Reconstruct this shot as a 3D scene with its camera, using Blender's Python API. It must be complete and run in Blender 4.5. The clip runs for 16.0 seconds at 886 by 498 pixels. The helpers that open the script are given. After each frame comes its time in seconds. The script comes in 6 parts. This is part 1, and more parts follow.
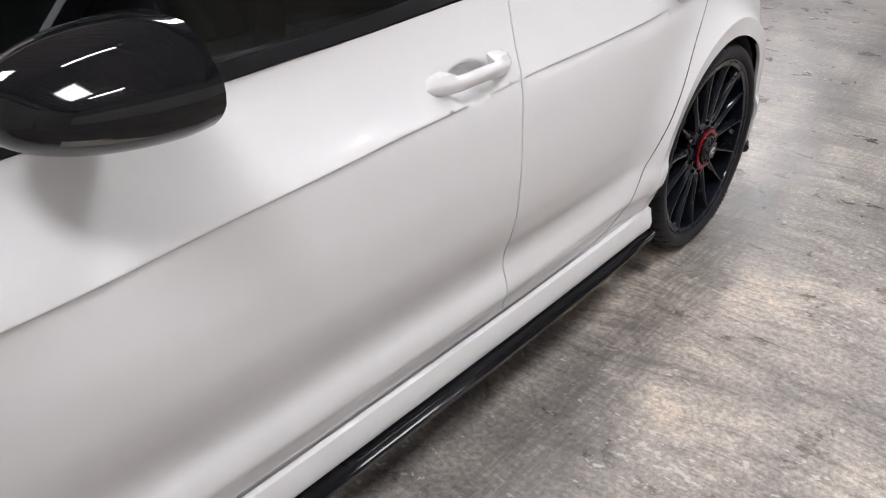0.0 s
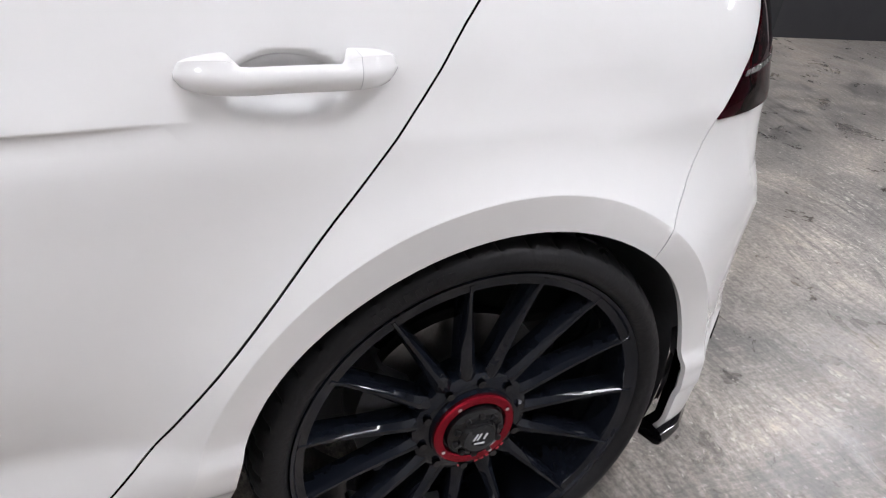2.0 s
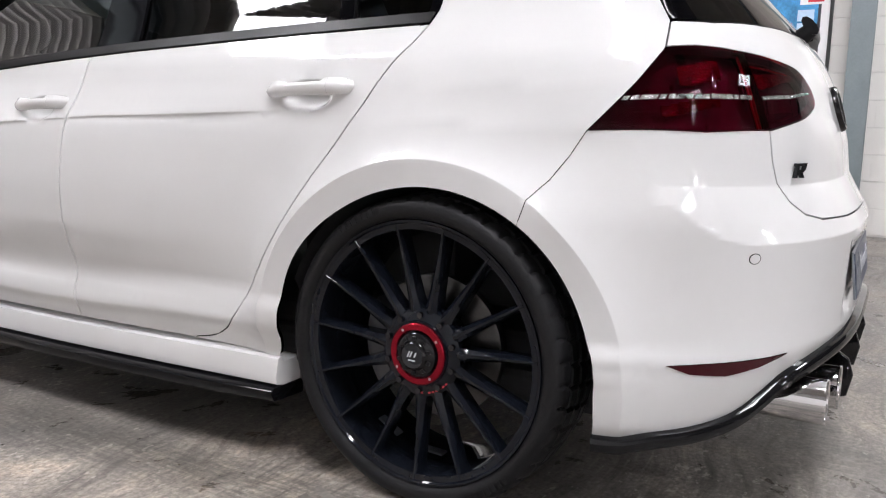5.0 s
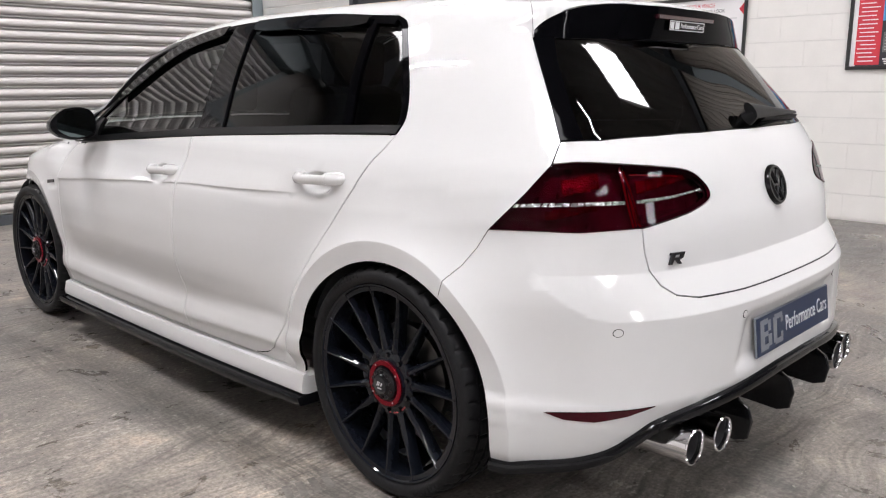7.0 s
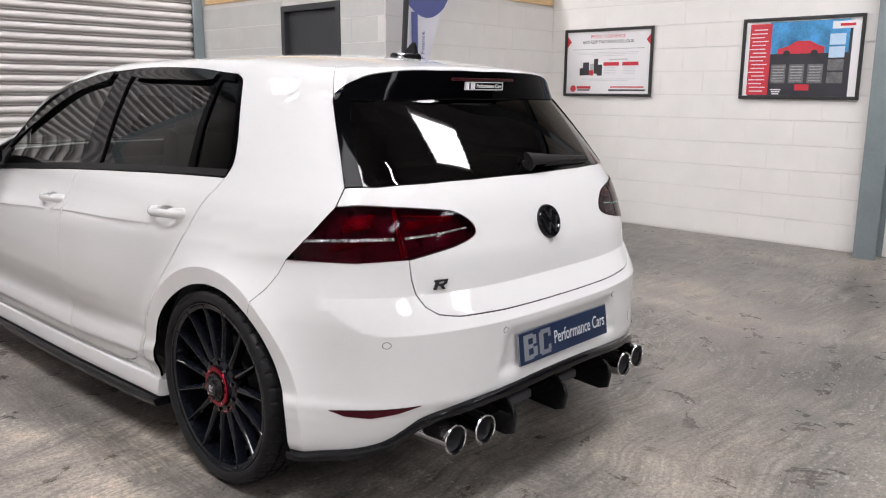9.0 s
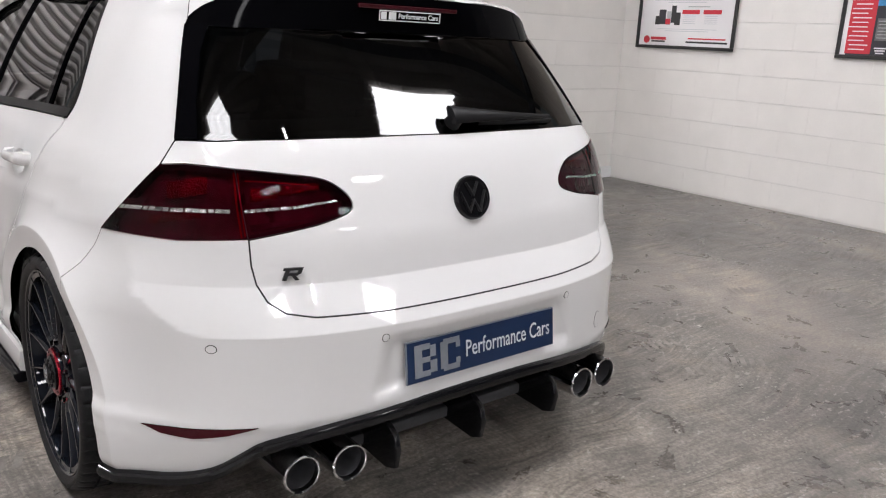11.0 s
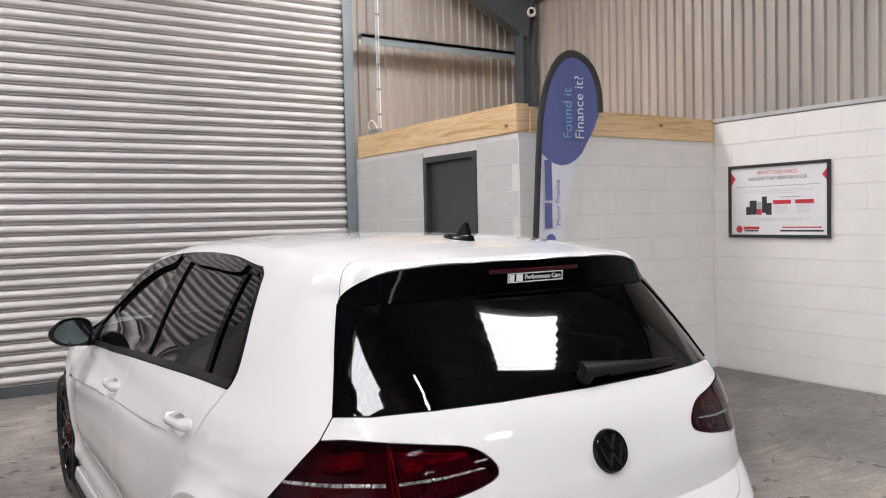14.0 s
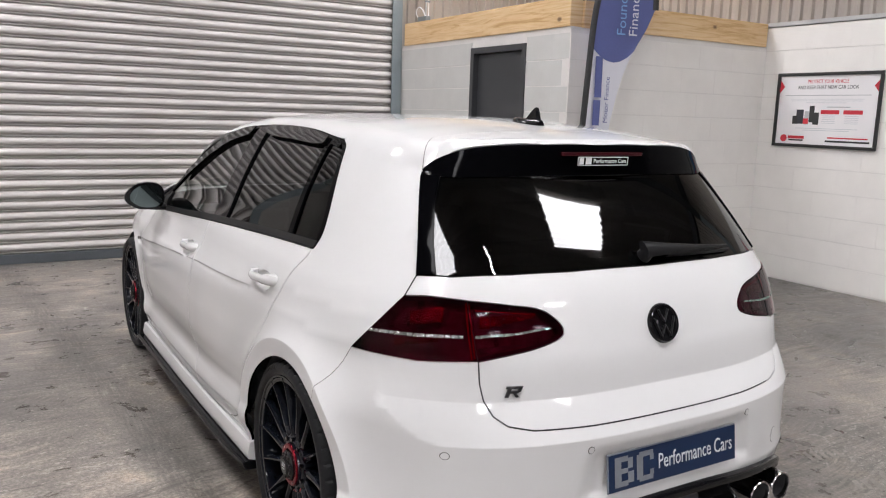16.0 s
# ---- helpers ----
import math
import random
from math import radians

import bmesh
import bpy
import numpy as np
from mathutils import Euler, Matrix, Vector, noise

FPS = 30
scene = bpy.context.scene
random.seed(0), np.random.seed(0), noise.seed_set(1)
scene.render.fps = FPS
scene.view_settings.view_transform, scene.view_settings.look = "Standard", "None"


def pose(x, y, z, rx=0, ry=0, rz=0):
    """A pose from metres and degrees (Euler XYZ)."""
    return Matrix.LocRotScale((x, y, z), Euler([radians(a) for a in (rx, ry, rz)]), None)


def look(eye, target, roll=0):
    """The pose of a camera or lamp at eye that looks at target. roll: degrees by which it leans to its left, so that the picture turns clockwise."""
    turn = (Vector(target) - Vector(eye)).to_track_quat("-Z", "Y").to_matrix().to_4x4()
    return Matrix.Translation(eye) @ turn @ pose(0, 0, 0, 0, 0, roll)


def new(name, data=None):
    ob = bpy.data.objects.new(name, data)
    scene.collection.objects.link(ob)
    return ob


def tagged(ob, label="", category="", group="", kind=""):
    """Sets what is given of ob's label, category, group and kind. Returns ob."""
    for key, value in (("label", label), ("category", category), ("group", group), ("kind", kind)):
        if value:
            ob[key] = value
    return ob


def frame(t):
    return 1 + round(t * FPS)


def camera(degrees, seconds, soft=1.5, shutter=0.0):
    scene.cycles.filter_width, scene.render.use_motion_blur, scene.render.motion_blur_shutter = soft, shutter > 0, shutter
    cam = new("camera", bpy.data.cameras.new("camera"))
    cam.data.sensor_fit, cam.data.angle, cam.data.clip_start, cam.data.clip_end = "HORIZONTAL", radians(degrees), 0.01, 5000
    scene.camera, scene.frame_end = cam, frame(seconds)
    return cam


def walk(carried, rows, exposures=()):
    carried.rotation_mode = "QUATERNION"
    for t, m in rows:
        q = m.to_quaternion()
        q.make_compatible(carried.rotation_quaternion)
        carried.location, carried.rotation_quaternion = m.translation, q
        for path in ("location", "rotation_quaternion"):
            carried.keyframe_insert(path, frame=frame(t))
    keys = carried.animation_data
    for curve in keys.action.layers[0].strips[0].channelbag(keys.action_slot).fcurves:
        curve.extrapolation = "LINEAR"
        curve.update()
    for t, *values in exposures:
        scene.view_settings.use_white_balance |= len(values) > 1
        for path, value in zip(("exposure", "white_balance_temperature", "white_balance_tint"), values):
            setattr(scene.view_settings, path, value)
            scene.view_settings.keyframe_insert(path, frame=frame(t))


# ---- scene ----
cam = camera(58.4, 16.0, 1.15)
PATH = [
    (0, (-1.803, 2.400, 1.287), (-0.683, 1.059, 0.312), 1.1),
    (0.5, (-1.777, 1.912, 1.257), (-0.626, 0.590, 0.293), 3.6),
    (1, (-1.768, 1.404, 1.259), (-0.615, 0.105, 0.266), 4.7),
    (1.5, (-1.753, 0.933, 1.226), (-0.433, -0.197, 0.235), 7.6),
    (2, (-1.688, 0.515, 1.172), (-0.151, -0.291, 0.178), 9.7),
    (2.5, (-1.699, 0.235, 1.070), (0.087, -0.008, 0.204), 8.2),
    (3, (-1.853, 0.061, 0.953), (0.055, 0.078, 0.354), 3.7),
    (3.5, (-2.041, -0.134, 0.778), (-0.116, 0.149, 0.316), 0.7),
    (4, (-2.163, -0.379, 0.723), (-0.285, 0.165, 0.299), 0.0),
    (4.5, (-2.298, -0.649, 0.729), (-0.488, 0.142, 0.419), 0.5),
    (5, (-2.305, -0.876, 0.815), (-0.596, 0.117, 0.508), 1.1),
    (7.5, (-2.323, -1.822, 1.232), (-0.989, -0.389, 0.82), -0.9),
    (8, (-2.392, -2.02, 1.293), (-1.102, -0.547, 0.886), -1.2),
    (8.5, (-2.389, -2.194, 1.34), (-1.077, -0.737, 0.947), -0.9),
    (9, (-2.24, -2.299, 1.319), (-0.807, -0.959, 0.927), 0.4),
    (11.5, (-1.199, -2.242, 1.288), (-0.032, -0.707, 0.756), 2.8),
    (12, (-1.096, -2.22, 1.397), (0.033, -0.625, 0.972), 1.5),
    (12.5, (-1.095, -2.229, 1.413), (0.004, -0.603, 1.026), 1.1),
    (13, (-1.117, -2.243, 1.407), (-0.051, -0.59, 1.045), 1.3),
    (13.5, (-1.246, -2.245, 1.455), (-0.182, -0.568, 1.222), 0.8),
    (14, (-1.526, -2.254, 1.517), (-0.441, -0.575, 1.44), -1.3),
    (14.5, (-1.702, -2.318, 1.507), (-0.611, -0.647, 1.373), -0.1),
    (15, (-1.761, -2.298, 1.468), (-0.703, -0.624, 1.195), 2.0),
    (15.5, (-1.767, -2.29, 1.467), (-0.732, -0.61, 1.14), 1.9),
    (16, (-1.751, -2.325, 1.467), (-0.731, -0.638, 1.133), 1.8),
]
walk(cam, [(t, look(eye, target, roll)) for t, eye, target, roll in PATH], [(0, 0.26, 6420, 10), (1.2, 0.3, 6400, 10), (2.5, 0.22, 6260, 10), (3.2, 0.3, 6260, 10), (4, 0.42, 6330, 10), (5.2, 0.33, 6400, 10), (7.5, 0.24, 6520, 10), (11.5, 0.1, 6500, 10), (16, 0.06, 6500, 10)])


# ---- light: daylight through roof lights, and fluorescent tubes, some added as fill ----
world = bpy.data.worlds.new("world")
world.use_nodes = True
scene.world = world
sky = world.node_tree.nodes.new("ShaderNodeTexSky")
sky.sky_type, sky.sun_disc, sky.sun_elevation, sky.sun_rotation = "NISHITA", False, radians(40), radians(200)
world.node_tree.links.new(sky.outputs[0], world.node_tree.nodes["Background"].inputs[0])
world.node_tree.nodes["Background"].inputs[1].default_value = 0.08
SKYLIGHT, TUBE = 30.0, 250.0

# the shed: right wall, block store in the corner, shutter wall, eaves and ridge
XR, XL, YB, YE = 4.98, -4.9, 5.83, -14.0
XS, YS = 2.54, 2.86
EAVES, RIDGE, XM = 4.45, 5.35, 0.05
FLOOR_Z = -0.012


# ---- materials ----
def nodes_of(name):
    m = bpy.data.materials.new(name)
    m.use_nodes = True
    return m, m.node_tree.nodes, m.node_tree.links, m.node_tree.nodes["Principled BSDF"]


def position(nodes, links, scale=(1, 1, 1)):
    geo = nodes.new("ShaderNodeNewGeometry")
    mul = nodes.new("ShaderNodeVectorMath")
    mul.operation = "MULTIPLY"
    mul.inputs[1].default_value = scale
    links.new(geo.outputs["Position"], mul.inputs[0])
    return mul.outputs[0]


def noise_of(nodes, links, vec, scale, detail=4, rough=0.55, distort=0.0):
    n = nodes.new("ShaderNodeTexNoise")
    n.inputs["Scale"].default_value, n.inputs["Detail"].default_value = scale, detail
    n.inputs["Roughness"].default_value, n.inputs["Distortion"].default_value = rough, distort
    links.new(vec, n.inputs["Vector"])
    return n.outputs["Fac"]


def ramp_of(nodes, links, fac, stops):
    r = nodes.new("ShaderNodeValToRGB")
    while len(r.color_ramp.elements) < len(stops):
        r.color_ramp.elements.new(0.5)
    for e, (at, c) in zip(r.color_ramp.elements, stops):
        e.position, e.color = at, (*c, 1) if len(c) == 3 else c
    links.new(fac, r.inputs[0])
    return r.outputs[0]


def mixed(nodes, links, a, b, fac, how="MIX"):
    m = nodes.new("ShaderNodeMix")
    m.data_type, m.blend_type = "RGBA", how
    for sock, v in ((m.inputs[6], a), (m.inputs[7], b), (m.inputs[0], fac)):
        if isinstance(v, (int, float)):
            sock.default_value = v
        elif isinstance(v, tuple):
            sock.default_value = (*v, 1)
        else:
            links.new(v, sock)
    return m.outputs[2]


def surface(name, col, rough=0.5, metal=0.0, vary=0.12, scale=3.0, fine=60.0, bump=0.0, coat=0.0, stretch=(1, 1, 1), piece=0.0, spec=0.5):
    """A painted, moulded or bare surface: base colour with broad and fine variation, uneven gloss and a little relief."""
    m, nodes, links, bsdf = nodes_of(name)
    vec = position(nodes, links, stretch)
    broad, grain = noise_of(nodes, links, vec, scale), noise_of(nodes, links, vec, fine, 3)
    dark = tuple(c * (1 - vary) for c in col)
    light = tuple(min(1, c * (1 + vary)) for c in col)
    out = ramp_of(nodes, links, broad, [(0.3, dark), (0.7, light)])
    out = mixed(nodes, links, out, ramp_of(nodes, links, grain, [(0.35, tuple(c * (1 - vary * 0.6) for c in (1, 1, 1))), (0.65, (1, 1, 1))]), 1.0, "MULTIPLY")
    if piece:
        info = nodes.new("ShaderNodeObjectInfo")
        out = mixed(nodes, links, out, ramp_of(nodes, links, info.outputs["Random"], [(0, (1 - piece,) * 3), (1, (1, 1, 1))]), 1.0, "MULTIPLY")
    links.new(out, bsdf.inputs["Base Color"])
    r = ramp_of(nodes, links, broad, [(0.3, (max(0.02, rough * 0.85),) * 3), (0.7, (min(1, rough * 1.15),) * 3)])
    links.new(r, bsdf.inputs["Roughness"])
    bsdf.inputs["Metallic"].default_value, bsdf.inputs["Coat Weight"].default_value = metal, coat
    bsdf.inputs["Coat Roughness"].default_value, bsdf.inputs["Specular IOR Level"].default_value = 0.03, spec
    if bump:
        b = nodes.new("ShaderNodeBump")
        b.inputs["Strength"].default_value, b.inputs["Distance"].default_value = bump, 0.004
        links.new(grain, b.inputs["Height"])
        links.new(b.outputs[0], bsdf.inputs["Normal"])
    return m


def glass(name, tint, ior=1.5):
    """Tinted pane: coloured see-through with a mirror sheen by Fresnel."""
    m, nodes, links, bsdf = nodes_of(name)
    nodes.remove(bsdf)
    clear, shine, fres, mix = (nodes.new(n) for n in ("ShaderNodeBsdfTransparent", "ShaderNodeBsdfGlossy", "ShaderNodeFresnel", "ShaderNodeMixShader"))
    clear.inputs[0].default_value, shine.inputs["Roughness"].default_value = (*tint, 1), 0.01
    shine.inputs[0].default_value = (1, 1, 1, 1)
    fres.inputs[0].default_value = ior
    links.new(fres.outputs[0], mix.inputs[0])
    links.new(clear.outputs[0], mix.inputs[1])
    links.new(shine.outputs[0], mix.inputs[2])
    links.new(mix.outputs[0], nodes["Material Output"].inputs[0])
    return m


def glowing(name, col, strength):
    m, nodes, links, bsdf = nodes_of(name)
    bsdf.inputs["Base Color"].default_value = (*col, 1)
    bsdf.inputs["Emission Color"].default_value, bsdf.inputs["Emission Strength"].default_value = (*col, 1), strength
    return m


def concrete_floor():
    """Worn power-floated concrete: cool grey with warm patches, trowel and tyre streaks, pale chips and dark spots."""
    m, nodes, links, bsdf = nodes_of("worn_concrete")
    vec = position(nodes, links)

    def turned_vec(angle, sx, sy, wobble):
        mp = nodes.new("ShaderNodeMapping")
        mp.inputs["Rotation"].default_value = (0, 0, radians(angle))
        mp.inputs["Scale"].default_value = (sx, sy, 1)
        bend = nodes.new("ShaderNodeTexNoise")
        bend.inputs["Scale"].default_value, bend.inputs["Detail"].default_value = 0.9, 2
        links.new(vec, bend.inputs["Vector"])
        add = nodes.new("ShaderNodeVectorMath")
        add.operation = "MULTIPLY_ADD"
        add.inputs[1].default_value = (wobble,) * 3
        links.new(bend.outputs["Color"], add.inputs[0])
        links.new(vec, add.inputs[2])
        links.new(add.outputs[0], mp.inputs["Vector"])
        return mp.outputs[0]

    grey = lambda a: (a, a, a)
    patch = noise_of(nodes, links, vec, 0.62, 7, 0.62, 0.5)
    col = ramp_of(nodes, links, patch, [(0.34, (0.138, 0.129, 0.121)), (0.46, (0.195, 0.179, 0.164)), (0.56, (0.258, 0.232, 0.207)), (0.68, (0.340, 0.298, 0.258))])
    cloud = noise_of(nodes, links, vec, 1.9, 8, 0.70, 0.7)
    col = mixed(nodes, links, col, ramp_of(nodes, links, cloud, [(0.33, (0.60, 0.61, 0.63)), (0.47, grey(0.92)), (0.56, grey(1.06)), (0.68, (1.40, 1.34, 1.25))]), 1.0, "MULTIPLY")
    mottle = noise_of(nodes, links, vec, 5.0, 9, 0.66, 0.5)
    col = mixed(nodes, links, col, ramp_of(nodes, links, mottle, [(0.30, grey(0.62)), (0.46, grey(0.92)), (0.54, grey(1.05)), (0.70, (1.36, 1.33, 1.28))]), 1.0, "MULTIPLY")
    # trowel and broom sweeps in two directions, each in its own patches
    for angle, seed in ((22, 0.0), (-38, 3.0)):
        streak = noise_of(nodes, links, turned_vec(angle, 1.5, 22.0, 0.6), 1.7, 8, 0.70)
        where = noise_of(nodes, links, position(nodes, links, (1, 1, 1)) if seed == 0 else turned_vec(90, 1, 1, 0.3), 0.9, 3)
        tone = ramp_of(nodes, links, streak, [(0.34, grey(0.50)), (0.47, grey(0.92)), (0.57, grey(1.07)), (0.70, (1.50, 1.45, 1.38))])
        col = mixed(nodes, links, col, mixed(nodes, links, (1.0, 1.0, 1.0), tone, ramp_of(nodes, links, where, [(0.42, grey(0.25)), (0.60, grey(1.0))])), 1.0, "MULTIPLY")
    # long thin scratches
    scratch = noise_of(nodes, links, turned_vec(64, 0.5, 55.0, 0.25), 2.2, 2, 0.5)
    col = mixed(nodes, links, col, (0.42, 0.39, 0.36), ramp_of(nodes, links, scratch, [(0.70, (0, 0, 0)), (0.74, grey(0.35))]))
    # crushed grain
    grain = noise_of(nodes, links, vec, 70, 6, 0.75)
    col = mixed(nodes, links, col, ramp_of(nodes, links, grain, [(0.30, grey(0.46)), (0.50, grey(0.98)), (0.70, grey(1.55))]), 1.0, "MULTIPLY")
    # pale chips in clusters, dark spots, rusty crumbs
    cluster = noise_of(nodes, links, vec, 1.7, 4, 0.65)
    chip = noise_of(nodes, links, turned_vec(30, 1.0, 1.7, 0.2), 30, 5, 0.62)
    lift = nodes.new("ShaderNodeMath")
    lift.operation = "MULTIPLY_ADD"
    lift.inputs[1].default_value = 0.42
    links.new(cluster, lift.inputs[0])
    links.new(chip, lift.inputs[2])
    col = mixed(nodes, links, col, (0.46, 0.43, 0.39), ramp_of(nodes, links, lift.outputs[0], [(0.838, (0, 0, 0)), (0.875, grey(0.75))]))
    spot = noise_of(nodes, links, vec, 11, 4, 0.6)
    col = mixed(nodes, links, col, (0.050, 0.046, 0.043), ramp_of(nodes, links, spot, [(0.78, (0, 0, 0)), (0.84, grey(0.2))]))
    rust = noise_of(nodes, links, turned_vec(70, 1, 1, 0.1), 5.0, 7, 0.72)
    col = mixed(nodes, links, col, (0.22, 0.14, 0.085), ramp_of(nodes, links, rust, [(0.78, (0, 0, 0)), (0.86, grey(0.3))]))
    # dark ribbed tyre tracks: beside the car, and crossing the bay behind it
    for angle, at, half, strength in ((-5.1, -0.955, 0.085, 0.65), (-24.0, -1.52, 0.075, 0.45), (58.0, 0.62, 0.08, 0.45)):
        sep = nodes.new("ShaderNodeSeparateXYZ")
        links.new(turned_vec(angle, 1, 1, 0.06), sep.inputs[0])
        away, width_of = nodes.new("ShaderNodeMath"), nodes.new("ShaderNodeMath")
        away.operation, width_of.operation = "SUBTRACT", "ABSOLUTE"
        away.inputs[1].default_value = at
        links.new(sep.outputs[0], away.inputs[0])
        links.new(away.outputs[0], width_of.inputs[0])
        ribs_of = noise_of(nodes, links, turned_vec(angle, 75, 7, 0.02), 1.0, 3, 0.6)
        band = ramp_of(nodes, links, width_of.outputs[0], [(half * 0.7, grey(strength)), (half * 1.5, (0, 0, 0))])
        track = mixed(nodes, links, band, ramp_of(nodes, links, ribs_of, [(0.36, grey(0.15)), (0.58, grey(0.85))]), 1.0, "MULTIPLY")
        col = mixed(nodes, links, col, (0.060, 0.057, 0.055), track)
    # light falloff across the bay painted in, with some pale dust beside the car
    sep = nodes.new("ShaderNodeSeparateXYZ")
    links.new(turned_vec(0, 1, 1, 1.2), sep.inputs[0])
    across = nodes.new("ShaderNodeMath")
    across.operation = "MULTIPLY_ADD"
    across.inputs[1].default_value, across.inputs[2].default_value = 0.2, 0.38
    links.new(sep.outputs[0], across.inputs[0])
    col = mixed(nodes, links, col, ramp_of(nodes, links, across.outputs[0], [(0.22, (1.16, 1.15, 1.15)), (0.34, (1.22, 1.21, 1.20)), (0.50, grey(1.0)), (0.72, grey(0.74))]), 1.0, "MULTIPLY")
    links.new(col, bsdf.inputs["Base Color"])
    links.new(ramp_of(nodes, links, mottle, [(0.34, grey(0.24)), (0.66, grey(0.46))]), bsdf.inputs["Roughness"])
    b = nodes.new("ShaderNodeBump")
    b.inputs["Strength"].default_value, b.inputs["Distance"].default_value = 0.16, 0.003
    links.new(grain, b.inputs["Height"])
    links.new(b.outputs[0], bsdf.inputs["Normal"])
    return m


def pine():
    """Planed softwood: pale yellow with long grain and brown knots."""
    m, nodes, links, bsdf = nodes_of("planed_pine")
    vec = position(nodes, links, (0.6, 0.6, 9.0))
    ring = noise_of(nodes, links, vec, 2.6, 5, 0.6, 1.6)
    col = ramp_of(nodes, links, ring, [(0.33, (0.56, 0.33, 0.14)), (0.48, (0.73, 0.51, 0.27)), (0.68, (0.80, 0.60, 0.36))])
    knot = nodes.new("ShaderNodeTexVoronoi")
    knot.inputs["Scale"].default_value = 3.1
    links.new(position(nodes, links, (1, 1, 1.6)), knot.inputs["Vector"])
    col = mixed(nodes, links, col, (0.16, 0.075, 0.035), ramp_of(nodes, links, knot.outputs["Distance"], [(0.05, (0.9,) * 3), (0.12, (0, 0, 0))]))
    links.new(col, bsdf.inputs["Base Color"])
    bsdf.inputs["Roughness"].default_value = 0.6
    return m


PAINT = surface("white_car_paint", (0.71, 0.71, 0.71), 0.6, vary=0.01, coat=1.0, spec=0.0)
BLACK_GLOSS = surface("gloss_black_plastic", (0.006, 0.006, 0.007), 0.05, vary=0.1, spec=0.32)
BLACK_TRIM = surface("satin_black_trim", (0.010, 0.010, 0.011), 0.38, vary=0.15, spec=0.16)
DARK_VOID = surface("unlit_black_underbody", (0.050, 0.051, 0.056), 0.8, vary=0.2, bump=0.2)
RUBBER = surface("tyre_rubber", (0.0125, 0.0125, 0.0138), 0.48, vary=0.25, fine=120, bump=0.2, spec=0.18)
RIM_BLACK = surface("gloss_black_alloy", (0.006, 0.0075, 0.0115), 0.05, vary=0.1, spec=0.28)
RED_ANODISED = surface("red_anodised_metal", (0.27, 0.007, 0.020), 0.22, metal=0.85, vary=0.1)
RED_PAINT = surface("red_print", (0.60, 0.03, 0.05), 0.5, vary=0.1)
CHROME = surface("polished_steel", (0.72, 0.72, 0.73), 0.08, metal=1.0, vary=0.05)
DISC_STEEL = surface("brushed_disc_steel", (0.085, 0.083, 0.082), 0.32, metal=0.9, vary=0.2, fine=200)
CARBON = surface("carbon_cap", (0.016, 0.017, 0.019), 0.25, vary=0.6, fine=400, spec=0.3)
GREY_PRINT = surface("grey_print", (0.42, 0.43, 0.44), 0.5, vary=0.1)
SILVER_PRINT = surface("silver_print", (0.55, 0.57, 0.60), 0.4, vary=0.06)
WHITE_PRINT = surface("white_print", (0.82, 0.83, 0.84), 0.5, vary=0.03)
BLACK_PRINT = surface("black_print", (0.03, 0.03, 0.032), 0.6, vary=0.1)
PLATE_GREY = surface("plate_emblem_print", (0.20, 0.215, 0.24), 0.35, vary=0.15)
BLUE_PRINT = surface("blue_plate_print", (0.005, 0.019, 0.062), 0.3, vary=0.08)
SEAT_CLOTH = surface("dark_seat_cloth", (0.02, 0.02, 0.022), 0.8, vary=0.2)
GLASS_FRONT = glass("lightly_tinted_glass", (0.28, 0.34, 0.32))
GLASS_REAR = glass("privacy_glass", (0.014, 0.017, 0.021), 1.34)
LENS_RED = glass("smoked_red_lens", (0.44, 0.090, 0.175), 1.18)
LAMP_RED = surface("red_lamp_inlay", (0.55, 0.012, 0.045), 0.2, vary=0.3)
LAMP_GREY = surface("smoked_lamp_inlay", (0.10, 0.09, 0.09), 0.2, vary=0.4, fine=200)
SPOILER_BLACK = surface("dark_spoiler_plastic", (0.0018, 0.0018, 0.0024), 0.05, vary=0.1, spec=0.03)
PILLAR_BLACK = surface("gloss_black_trim", (0.006, 0.006, 0.007), 0.05, vary=0.1, spec=0.16)
LAMP_INNER = surface("lamp_housing", (0.085, 0.028, 0.046), 0.3, vary=0.5, scale=22, stretch=(1, 1, 0.35))
LAMP_REFLECT = surface("faceted_red_reflector", (0.24, 0.010, 0.035), 0.18, metal=0.5, vary=0.6, scale=30, fine=180, bump=0.6)
REFLECTOR = surface("red_reflector", (0.055, 0.003, 0.008), 0.12, vary=0.15, spec=0.3)
LED_CLEAR = surface("clear_lamp_crystal", (0.46, 0.43, 0.44), 0.12, metal=0.8, vary=0.75, scale=60, fine=300, bump=0.8)
MIRROR_GLASS = surface("mirror_glass", (0.17, 0.21, 0.215), 0.02, metal=1.0, vary=0.01)
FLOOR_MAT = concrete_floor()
PINE = pine()
BLOCK_WHITE = surface("white_painted_block", (0.82, 0.80, 0.77), 0.7, vary=0.025, scale=5, fine=90, bump=0.35, piece=0.012)
BLOCK_GREY = surface("pale_grey_painted_block", (0.62, 0.62, 0.60), 0.7, vary=0.04, scale=5, fine=90, bump=0.35, piece=0.015)
MORTAR = surface("painted_mortar", (0.76, 0.74, 0.715), 0.8, vary=0.06, bump=0.3)
CLADDING = surface("weathered_cladding", (0.40, 0.36, 0.32), 0.5, metal=0.15, vary=0.13, scale=1.6, stretch=(3, 3, 0.3))
GALV = surface("galvanised_slat", (0.60, 0.57, 0.555), 0.55, metal=0.0, vary=0.08, scale=1.5, stretch=(1, 1, 4), piece=0.06)
STEEL_GREY = surface("grey_painted_steel", (0.20, 0.235, 0.25), 0.45, vary=0.12)
